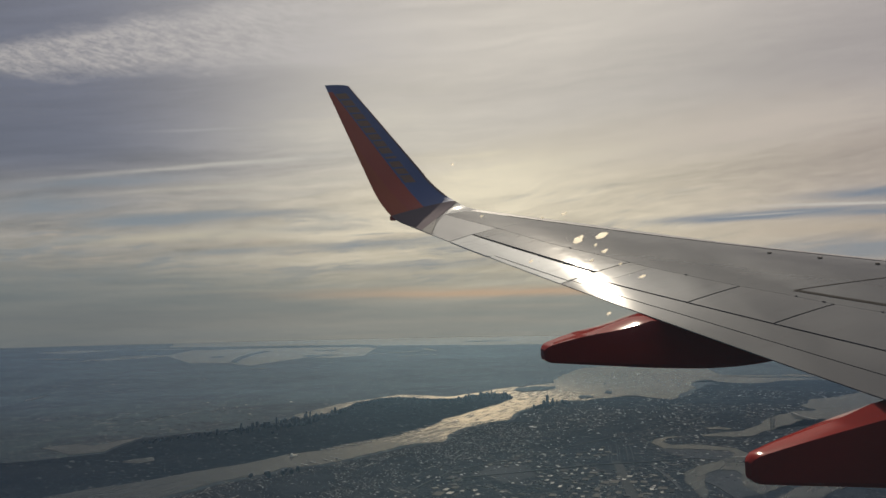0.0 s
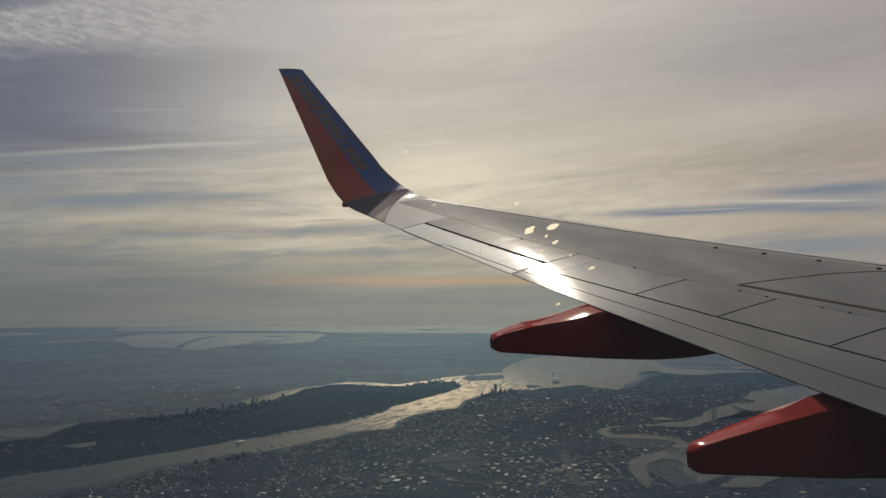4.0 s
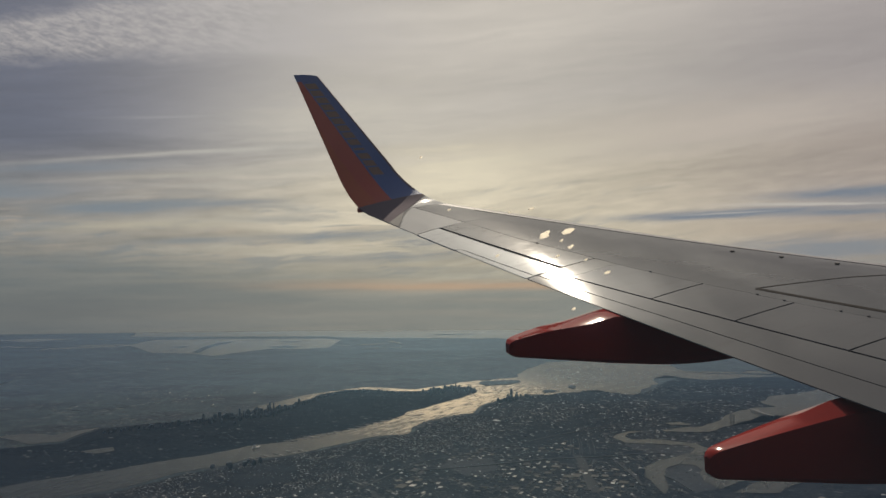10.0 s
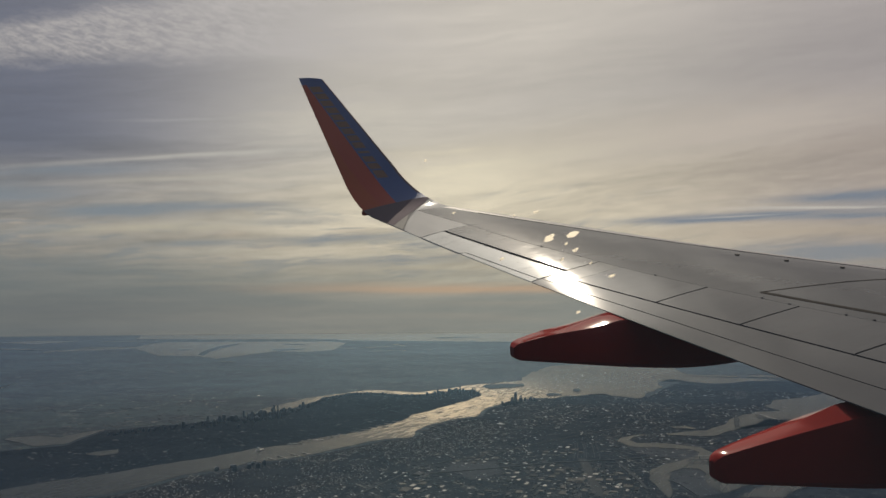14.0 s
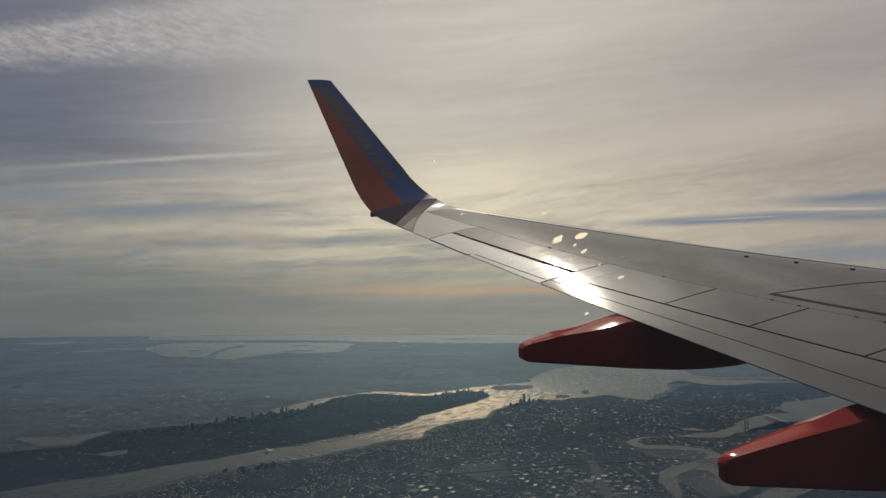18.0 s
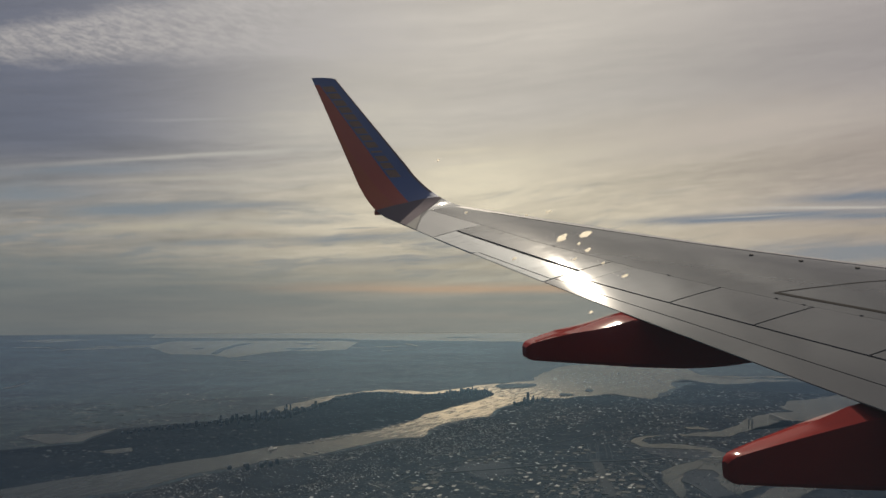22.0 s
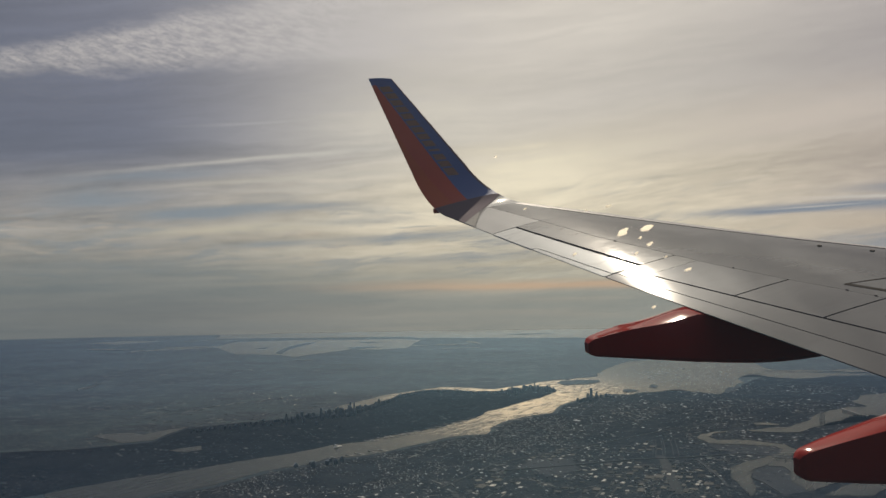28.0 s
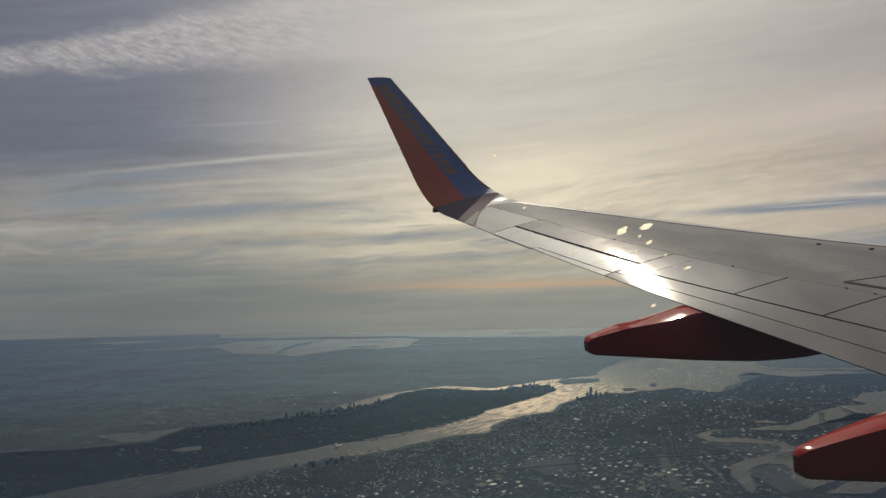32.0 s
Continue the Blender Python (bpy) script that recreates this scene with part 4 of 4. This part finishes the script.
def road(name, points, width, z, material, label, category):
    """A road or track bed along a line of points, as a raised band."""
    bm = bmesh.new()
    left, right_ = [], []
    for i, pnt in enumerate(points):
        a, b = Vector(points[max(i - 1, 0)]), Vector(points[min(i + 1, len(points) - 1)])
        d = (b - a).normalized()
        nrm = Vector((-d.y, d.x)) * width / 2
        left.append(Vector(pnt) + nrm), right_.append(Vector(pnt) - nrm)
    up = [[Vector((p.x, p.y, z)) for p in side] for side in (left, right_)]
    lo = [[Vector((p.x, p.y, 0.02)) for p in side] for side in (left, right_)]
    grid_faces(bm, [lo[0], up[0], up[1], lo[1]])
    bmesh.ops.recalc_face_normals(bm, faces=bm.faces[:])
    me = bpy.data.meshes.new(name)
    bm.to_mesh(me)
    bm.free()
    me.materials.append(material)
    return tagged(new(name, me), label, category, "", "structure")


road("rail_yard", [(120, 725), (119, 701), (114, 652), (107, 579)], 7.0, 0.35, DARKROAD, "long dark rail cutting between warehouses", "railway")
for k in (0, 0.8, 2.5, 3.1, 5.2, 6.6):
    road("rail_track", [(114 + 3.2 * k, 725), (122 + 3.0 * k, 769), (128 + 2.9 * k, 811)], 0.55, 0.5, ASPHALT, "pale track beds of a rail yard", "railway")
road("road", [(-11, 659), (40, 680), (96, 707), (142, 717), (183, 733), (226, 711), (270, 696)], 2.4, 0.75, ASPHALT, "grey highway crossing the flats", "road")
road("road", [(145, 706), (145, 667), (145, 628), (143, 601)], 2.2, 0.65, ASPHALT, "grey road beside the marsh", "road")
road("road", [(-53, 580), (-11, 692), (45, 751), (88, 801), (152, 874), (226, 952), (301, 1069)], 1.5, 0.55, ASPHALT, "grey highway through the town", "road")
road("road", [(166, 633), (170, 616), (171, 579)], 1.2, 0.9, ASPHALT, "pale track across the marsh", "road")
road("road", [(204, 716), (231, 699), (259, 677), (296, 652)], 1.6, 0.85, DARKROAD, "dark causeway over the marsh ponds", "road")


def inside(xs, ys, poly):
    hit = np.zeros(len(xs), bool)
    for (x0, y0, *_), (x1, y1, *_) in zip(poly, poly[1:] + poly[:1]):
        cross = (y0 > ys) != (y1 > ys)
        hit ^= cross & (xs < (x1 - x0) * (ys - y0) / (y1 - y0 + 1e-9) + x0)
    return hit


def roof_mat(name, dark, light, pale, share, spec=0.1):
    mat = bpy.data.materials.new(name)
    mat.use_nodes = True
    t = Tree(mat.node_tree)
    ri = t.node("ShaderNodeNewGeometry").outputs["Random Per Island"]
    p = t.node("ShaderNodeBsdfPrincipled")
    tone = t.mix(t.step(ri, 0.35, 1.0 - share), dark, light)
    t.put(p.inputs["Base Color"], t.mix(t.step(ri, 1.0 - share, 1.0 - share * 0.4), tone, pale))
    p.inputs["Roughness"].default_value, p.inputs["Specular IOR Level"].default_value = 0.85, spec
    t.put(t.node("ShaderNodeOutputMaterial").inputs[0], p.outputs[0])
    return mat


# the pale tone covers light roofs and also sun glints painted as colour
ROOFS = roof_mat("mixed_roofs", (0.007, 0.013, 0.022), (0.040, 0.045, 0.051), (0.34, 0.345, 0.34), 0.11, 0.03)
TOWNROOFS = roof_mat("town_roofs", (0.008, 0.012, 0.019), (0.050, 0.052, 0.054), (0.27, 0.28, 0.28), 0.24, 0.05)
ISLEROOFS = roof_mat("island_roofs", (0.006, 0.010, 0.016), (0.020, 0.026, 0.032), (0.075, 0.080, 0.082), 0.05, 0.0)
BIGROOFS = roof_mat("large_flat_roofs", (0.010, 0.014, 0.020), (0.034, 0.037, 0.040), (0.12, 0.115, 0.10), 0.08, 0.05)
BOROUGH = roof_mat("borough_roofs", (0.020, 0.030, 0.034), (0.055, 0.060, 0.056), (0.34, 0.31, 0.24), 0.08, 0.05)
# far roofs with haze put into the colour: bluer, less contrast
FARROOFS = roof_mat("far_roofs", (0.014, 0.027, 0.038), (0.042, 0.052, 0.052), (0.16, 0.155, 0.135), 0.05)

rng = np.random.default_rng(4)


def blocks(name, n, r0, r1, a0, a1, size, tall, turn, material, label, keep=None, long=1.0):
    """Thousands of small roofs on the land of one sector, joined in one mesh."""
    r = np.sqrt(rng.uniform(r0 ** 2, r1 ** 2, n))
    a = np.radians(rng.uniform(a0, a1, n))
    x, y = r * np.sin(a), r * np.cos(a)
    ok = np.ones(n, bool)
    for poly in waters:
        ok &= ~inside(x, y, poly)
    if keep is not None:
        ok &= keep(x, y)
    x, y = x[ok], y[ok]
    dens = np.array([noise.noise((px * 0.012, py * 0.008, 2.0)) + 0.7 * noise.noise((px * 0.05, py * 0.03, 4.0)) for px, py in zip(x, y)])
    ok = dens > rng.uniform(-0.60, 0.45, len(x))
    x, y = x[ok], y[ok]
    n = len(x)
    grow = np.exp(rng.normal(0.0, 0.38, n)) * size
    sx, sy, h = rng.uniform(0.5, 1.2, n) * grow, rng.uniform(0.6, 2.2, n) * grow * long, rng.uniform(0.3, 1.6, n) * tall
    c, s = math.cos(turn), math.sin(turn)
    co = np.zeros((n, 8, 3))
    for i, (u, v, k) in enumerate(((-1, -1, 0), (1, -1, 0), (1, 1, 0), (-1, 1, 0), (-1, -1, 1), (1, -1, 1), (1, 1, 1), (-1, 1, 1))):
        du, dv = u * sx / 2, v * sy / 2
        co[:, i, 0], co[:, i, 1], co[:, i, 2] = x + du * c - dv * s, y + du * s + dv * c, k * h
    quads = np.array(((4, 5, 6, 7), (0, 1, 5, 4), (1, 2, 6, 5), (2, 3, 7, 6), (3, 0, 4, 7)))
    faces = (quads[None] + 8 * np.arange(n)[:, None, None]).reshape(-1, 4)
    me = bpy.data.meshes.new(name)
    me.from_pydata(co.reshape(-1, 3).tolist(), [], faces.tolist())
    me.materials.append(material)
    return tagged(new(name, me), label, "city", "", "stuff")


TOWN = [(-214, 581), (-191, 622), (-181, 651), (-157, 678), (-116, 718), (-82, 770), (-44, 826), (-14, 867), (-1, 917), (32, 973), (60, 1003), (66, 916), (48, 801), (-12, 726), (-59, 642), (-97, 580)]
in_town = lambda x, y: inside(x, y, TOWN)
on_isle = lambda x, y: inside(x, y, ISLE)
blocks("near_roofs", 110000, 520, 1400, -32, 36, 1.15, 0.25, 0.55, ROOFS, "scattered small roofs on the near flats", lambda x, y: inside(x, y, WEST) & ~inside(x, y, TOWN))
blocks("town_roofs", 230000, 540, 1150, -30, 9, 0.44, 0.22, 0.9, TOWNROOFS, "dense pale and dark roofs of the town by the river", in_town)
blocks("big_roofs", 6000, 540, 1350, -30, 36, 1.9, 0.4, 0.35, BIGROOFS, "larger flat roofs among the houses", lambda x, y: inside(x, y, WEST) & ~inside(x, y, TOWN))
PAVED = roof_mat("paved_strips", (0.022, 0.026, 0.031), (0.060, 0.063, 0.063), (0.17, 0.165, 0.15), 0.2, 0.05)
for turn, num in ((0.55, 4000), (-1.02, 2800), (-0.3, 2500), (1.2, 1800)):
    blocks("street_strips", num, 520, 1250, -26, 36, 0.38, 0.16, turn, PAVED, "thin pale streets and yards on the near flats", lambda x, y: ~inside(x, y, ISLE), 12.0)
blocks("island_roofs", 80000, 500, 1420, -46, 6, 1.5, 0.16, 0.5, ISLEROOFS, "dense dark blocks of the island city", on_isle)
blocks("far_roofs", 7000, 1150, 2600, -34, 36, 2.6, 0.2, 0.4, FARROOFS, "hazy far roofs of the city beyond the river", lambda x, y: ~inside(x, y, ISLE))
borough = lambda x, y: ~inside(x, y, ISLE) & (np.exp(-((x - -312) / 75) ** 2 - ((y - 1258) / 110) ** 2) > rng.uniform(0.0, 1.0, len(x)))
blocks("borough_roofs", 7000, 1060, 1700, -30, 0, 2.4, 0.1, 0.4, BOROUGH, "cluster of pale roofs across the strait", borough)

# tower colour carries the blue tint of distance haze
TOWER_HAZE = paint("hazy_tower", (0.040, 0.062, 0.090), 0.85, 0.0, 0.1, 0.2, 0.3, pieces=0.5)
WALLS = paint("warehouse_wall", (0.03, 0.034, 0.04), 0.7, 0.0, 0.3, 0.2, 0.6)


def box(bm, x, y, z, sx, sy, sz, taper=1.0):
    vs = [bm.verts.new((x + u * sx / 2 * (taper if k else 1), y + v * sy / 2 * (taper if k else 1), z + k * sz)) for k in (0, 1) for u, v in ((-1, -1), (1, -1), (1, 1), (-1, 1))]
    for q in ((3, 2, 1, 0), (4, 5, 6, 7), (0, 1, 5, 4), (1, 2, 6, 5), (2, 3, 7, 6), (3, 0, 4, 7)):
        bm.faces.new([vs[i] for i in q])


def tower(w_, d_, h, kind):
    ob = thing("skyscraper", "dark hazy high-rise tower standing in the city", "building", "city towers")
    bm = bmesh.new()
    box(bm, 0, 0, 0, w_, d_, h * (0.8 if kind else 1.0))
    part("shaft", bm, TOWER_HAZE, ob, "", False)
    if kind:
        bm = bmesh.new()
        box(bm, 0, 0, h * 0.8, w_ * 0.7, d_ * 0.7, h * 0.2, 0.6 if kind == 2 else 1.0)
        part("crown", bm, TOWER_HAZE, ob, "", False)
    if kind == 2:
        bm = bmesh.new()
        box(bm, 0, 0, h, 0.3, 0.3, h * 0.15, 0.3)
        part("spire", bm, TOWER_HAZE, ob, "", False)
    return ob


protos = [tower(1.9, 2.4, 8.0, 0), tower(2.2, 2.0, 9.5, 1), tower(1.7, 1.6, 10.0, 2), tower(2.8, 2.1, 6.5, 1), tower(1.6, 2.2, 8.5, 0)]
homes = [(-215, 1010), (-190, 1060), (39, 1324), (53, 1288), (116, 1183)]
for ob, at in zip(protos, homes):
    ob.location = (*at, 0)
def high_rise(x, y, k, thick=0.9):
    if on_water(x, y):
        return
    copy_thing(protos[rng.integers(5)], Matrix.Translation((x, y, 0)) @ Matrix.Rotation(0.5, 4, "Z") @ Matrix.Diagonal((thick, thick, k, 1)))


def on_water(x, y):
    return any(inside(np.array([x]), np.array([y]), poly)[0] for poly in waters)


# rows of towers: along the island's far side, at its tip, across the river from the tip, and on the near bank
for line, num, back, (lo, hi), spread in (([(-248, 975), (-227, 1005), (-207, 1032), (-191, 1055), (-176, 1085), (-161, 1150)], 95, 34.0, (0.28, 0.85), 9.0), ([(3, 1288), (22, 1324), (39, 1343), (54, 1315), (62, 1288)], 46, 50.0, (0.45, 1.0), 8.0), ([(86, 1134), (97, 1162), (109, 1183), (121, 1198), (136, 1198)], 26, 16.0, (0.35, 0.80), 5.0), ([(-166, 690), (-163, 695), (-158, 698), (-135, 708), (-182, 660)], 14, 8.0, (0.30, 0.60), 3.0)):
    for _ in range(num):
        f = rng.uniform(0, len(line) - 1.001)
        i = int(f)
        x = line[i][0] + (line[i + 1][0] - line[i][0]) * (f - i) + rng.normal(0, spread)
        y = line[i][1] + (line[i + 1][1] - line[i][1]) * (f - i) - abs(rng.normal(0, back))
        if not inside(np.array([x]), np.array([y]), ISLE)[0] and spread > 7:
            continue
        high_rise(x, y, lo + (hi - lo) * rng.uniform(0, 1) ** 1.7, rng.uniform(0.9, 1.6))
shore = [(-325, 885), (-287, 932), (-249, 970), (-207, 1016), (-175, 1079), (-161, 1150), (-148, 1224), (-121, 1298), (-85, 1298), (-47, 1272), (-19, 1271), (6, 1297)]
for (xa, ya), (xb, yb) in zip(shore, shore[1:]):
    for _ in range(20):
        k = rng.uniform(0, 1)
        high_rise(xa + (xb - xa) * k + rng.uniform(0, 8), ya + (yb - ya) * k - rng.uniform(2, 26), rng.uniform(0.14, 0.36))
tall = copy_thing(protos[1], Matrix.Translation((109, 1186, 0)) @ Matrix.Diagonal((1.6, 1.6, 1.3, 1)))


TAR = paint("tar_flat_roof", (0.022, 0.023, 0.026), 0.9, 0.0, 0.03, 0.3, 0.25, pieces=0.9)
GRAVEL = paint("gravel_flat_roof", (0.052, 0.051, 0.048), 0.9, 0.0, 0.03, 0.3, 0.25, pieces=0.9)
BRIGHT = paint("white_coated_roof", (0.25, 0.245, 0.23), 0.9, 0.0, 0.03, 0.25, 0.25, pieces=0.8)


def warehouse(w_, d_, cover, tone):
    ob = thing("warehouse", f"long low warehouse with a {tone} flat roof", "warehouse", "warehouses on the flats")
    bm = bmesh.new()
    box(bm, 0, 0, 0, w_, d_, 0.7)
    part("wall_shell", bm, WALLS, ob, "", False)
    bm = bmesh.new()
    box(bm, 0, 0, 0.7, w_ * 1.02, d_ * 1.02, 0.15)
    part("roof", bm, cover, ob, "", False)
    for k in range(2):
        bm = bmesh.new()
        box(bm, (k - 0.5) * w_ * 0.4, d_ * 0.2 * (k - 0.3), 0.85, 0.5, 0.7, 0.25)
        part("roof_unit", bm, WALLS, ob, "", False)
    return ob


sheds = [warehouse(6.5, 15.0, TAR, "dark tar"), warehouse(7.5, 19.0, GRAVEL, "grey gravel"), warehouse(3.5, 17.0, BRIGHT, "pale coated"), warehouse(6.5, 9.0, GRAVEL, "grey gravel"),
         warehouse(4.0, 18.0, TAR, "dark tar"), warehouse(5.5, 12.0, BRIGHT, "pale coated"), warehouse(5.0, 14.0, GRAVEL, "grey gravel")]
placed = []
YARDS = [[(73, 579), (99, 641), (108, 674), (119, 686), (152, 663), (138, 579)], [(81, 734), (99, 785), (132, 808), (124, 745)], [(27, 580), (47, 652), (89, 707), (114, 696), (99, 641), (73, 579)], [(-31, 580), (-11, 663), (6, 637), (34, 641), (23, 580)], [(15, 712), (31, 754), (55, 769), (54, 718), (33, 697)]]
LEAN = -0.28
ax, ay = Vector((math.cos(LEAN), math.sin(LEAN))), Vector((-math.sin(LEAN), math.cos(LEAN)))
for i in range(-45, 65):
    for j in range(12, 75):
        at = ax * (i * 6.9) + ay * (j * 16.0 + 5.0 * (i % 3))
        x, y = at.x + rng.uniform(-1.2, 1.2), at.y + rng.uniform(-3, 3)
        yard = [k for k, poly in enumerate(YARDS) if inside(np.array([x]), np.array([y]), poly)[0]]
        if not yard or rng.uniform() > (0.92, 0.85, 0.75, 0.6, 0.8)[yard[0]] or on_water(x, y) or abs(x - 136 + 0.07 * (y - 700)) < 5:
            continue
        placed.append((x, y))
        m = Matrix.Translation((x, y, 0)) @ Matrix.Rotation(LEAN + rng.normal(0, 0.03), 4, "Z") @ Matrix.Diagonal((rng.uniform(0.5, 1.0), rng.uniform(0.3, 1.0), rng.uniform(0.6, 1.2), 1))
        if len(placed) <= len(sheds):
            sheds[len(placed) - 1].matrix_basis = m
        else:
            copy_thing(sheds[rng.integers(len(sheds))], m)


# ---- vessels, piers and bridges ----
HULL = paint("weathered_hull", (0.05, 0.05, 0.055), 0.6, 0.0, 0.3, 0.2, 0.5)
UPPER = paint("white_superstructure", (0.45, 0.45, 0.44), 0.5, 0.0, 0.4, 0.1, 0.5)
STEEL = paint("grey_bridge_steel", (0.05, 0.055, 0.06), 0.6, 0.0, 0.3, 0.2, 0.4)


def vessel(long, paint_low):
    ob = thing("ship", "small dark vessel lying on pale harbor water", "ship", "vessels in the harbor")
    bm = bmesh.new()
    prof = [(-0.5, 0.85), (-0.3, 1.0), (0.2, 1.0), (0.4, 0.6), (0.5, 0.05)]
    lo = [bm.verts.new((long * a, sg * long * 0.09 * b * 0.8, 0)) for sg in (1, -1) for a, b in (prof if sg > 0 else prof[::-1])]
    hi = [bm.verts.new((long * a, sg * long * 0.10 * b, long * 0.10)) for sg in (1, -1) for a, b in (prof if sg > 0 else prof[::-1])]
    n = len(lo)
    for i in range(n):
        bm.faces.new((lo[i], lo[(i + 1) % n], hi[(i + 1) % n], hi[i]))
    bm.faces.new(hi), bm.faces.new(lo[::-1])
    bmesh.ops.recalc_face_normals(bm, faces=bm.faces[:])
    part("hull", bm, paint_low, ob, "", False)
    for nm, x0, sx, sy, sz in (("deckhouse", -0.25, 0.22, 0.13, 0.12), ("bridge_deck", -0.22, 0.10, 0.15, 0.18), ("funnel", -0.36, 0.05, 0.05, 0.20)):
        bm = bmesh.new()
        box(bm, x0 * long, 0, long * 0.10, sx * long, sy * long, sz * long)
        part(nm, bm, UPPER, ob, "", False)
    return ob


first = vessel(5.0, HULL)
first.matrix_basis = Matrix.Translation((235, 1500, 0.34)) @ Matrix.Rotation(0.3, 4, "Z")
for x, y, a, k in ((275, 1640, 1.2, 1.0), (300, 1500, 0.2, 0.8), (225, 1390, 2.0, 0.9), (330, 1700, 0.4, 1.1), (190, 1560, 0.9, 0.7), (120, 1280, 1.0, 0.7), (60, 1150, 1.1, 0.8), (-10, 1010, 1.0, 0.6)):
    copy_thing(first, Matrix.Translation((x, y, 0.34 if y > 1300 else 0.30)) @ Matrix.Rotation(a, 4, "Z") @ Matrix.Scale(k, 4))
liner = vessel(10.0, UPPER)
liner.matrix_basis = Matrix.Translation((-150, 774, 0.30)) @ Matrix.Rotation(1.05, 4, "Z")
tagged(liner, "white passenger ship moored beside the river bank")


def pier(x, y, a, long):
    ob = thing("pier", "narrow dark pier reaching into the pale river", "pier", "river piers")
    bm = bmesh.new()
    box(bm, long / 2 - 3.0, 0, 0, long + 6.0, 0.9, 0.6)
    part("deck", bm, HULL, ob, "", False)
    bm = bmesh.new()
    box(bm, long * 0.55, 0, 0.6, long * 0.7, 0.7, 0.3)
    part("shed", bm, STEEL, ob, "", False)
    ob.matrix_basis = Matrix.Translation((x, y, 0)) @ Matrix.Rotation(a, 4, "Z")


for (xa, ya), (xb, yb), num, a in (((-130, 806), (-86, 872), 9, -0.5), ((-81, 879), (-36, 978), 6, -0.45), ((-17, 891), (35, 1009), 5, 2.5), ((-146, 716), (-103, 758), 5, 2.5), ((84, 1467), (156, 1588), 5, -0.9)):
    for i in range(num):
        k = (i + 0.5) / num
        pier(xa + (xb - xa) * k, ya + (yb - ya) * k + rng.uniform(-4, 4), a + rng.uniform(-0.1, 0.1), rng.uniform(3, 8))


def span(points, high, width, label):
    """A low bridge: deck segments on piers, one by one."""
    ob = thing("bridge", label, "bridge")
    for (xa, ya), (xb, yb) in zip(points, points[1:]):
        d = math.hypot(xb - xa, yb - ya)
        a = math.atan2(yb - ya, xb - xa)
        num = max(2, int(d / 6))
        for i in range(num):
            k = (i + 0.5) / num
            m = Matrix.Translation((xa + (xb - xa) * k, ya + (yb - ya) * k, 0)) @ Matrix.Rotation(a, 4, "Z")
            bm = bmesh.new()
            box(bm, 0, 0, high, d / num * 0.995, width, 0.3)
            bm.transform(m)
            part("deck_segment", bm, STEEL, ob, "", False)
            bm = bmesh.new()
            box(bm, 0, 0, 0.2, 0.5, width * 0.7, high - 0.2)
            bm.transform(m)
            part("bridge_pier", bm, STEEL, ob, "", False)


span([(212, 725), (228, 725), (252, 719)], 2.0, 1.0, "grey low rail bridge over the marsh river")
span([(201, 702), (220, 702), (242, 682)], 1.6, 0.8, "grey low road bridge over the marsh ponds")
span([(369, 1020), (367, 969), (370, 948)], 3.0, 1.2, "grey steel bridge across the tidal bay")
for x, y in ((314, 925), (317, 925)):
    ob = thing("bridge_tower", "dark steel lift bridge tower over the creek", "tower", "lift bridge towers")
    for dx in (-0.6, 0.6):
        bm = bmesh.new()
        box(bm, dx, 0, 0, 0.5, 0.8, 8.0, 0.8)
        part("leg", bm, STEEL, ob, "", False)
    bm = bmesh.new()
    box(bm, 0, 0, 7.6, 2.0, 0.9, 0.6)
    part("crosshead", bm, STEEL, ob, "", False)
    ob.location = (x, y, 0)

# ---- thin haze lying over the land ----
def haze(z, inner, dense):
    """A level bluish sheet above the rooftops, imitating distance haze by colour and opacity; it thins out towards its
    near edge.
    """
    mat = bpy.data.materials.new("thin_haze")
    mat.use_nodes = True
    t = Tree(mat.node_tree)
    at = t.node("ShaderNodeTexCoord").outputs["Object"]
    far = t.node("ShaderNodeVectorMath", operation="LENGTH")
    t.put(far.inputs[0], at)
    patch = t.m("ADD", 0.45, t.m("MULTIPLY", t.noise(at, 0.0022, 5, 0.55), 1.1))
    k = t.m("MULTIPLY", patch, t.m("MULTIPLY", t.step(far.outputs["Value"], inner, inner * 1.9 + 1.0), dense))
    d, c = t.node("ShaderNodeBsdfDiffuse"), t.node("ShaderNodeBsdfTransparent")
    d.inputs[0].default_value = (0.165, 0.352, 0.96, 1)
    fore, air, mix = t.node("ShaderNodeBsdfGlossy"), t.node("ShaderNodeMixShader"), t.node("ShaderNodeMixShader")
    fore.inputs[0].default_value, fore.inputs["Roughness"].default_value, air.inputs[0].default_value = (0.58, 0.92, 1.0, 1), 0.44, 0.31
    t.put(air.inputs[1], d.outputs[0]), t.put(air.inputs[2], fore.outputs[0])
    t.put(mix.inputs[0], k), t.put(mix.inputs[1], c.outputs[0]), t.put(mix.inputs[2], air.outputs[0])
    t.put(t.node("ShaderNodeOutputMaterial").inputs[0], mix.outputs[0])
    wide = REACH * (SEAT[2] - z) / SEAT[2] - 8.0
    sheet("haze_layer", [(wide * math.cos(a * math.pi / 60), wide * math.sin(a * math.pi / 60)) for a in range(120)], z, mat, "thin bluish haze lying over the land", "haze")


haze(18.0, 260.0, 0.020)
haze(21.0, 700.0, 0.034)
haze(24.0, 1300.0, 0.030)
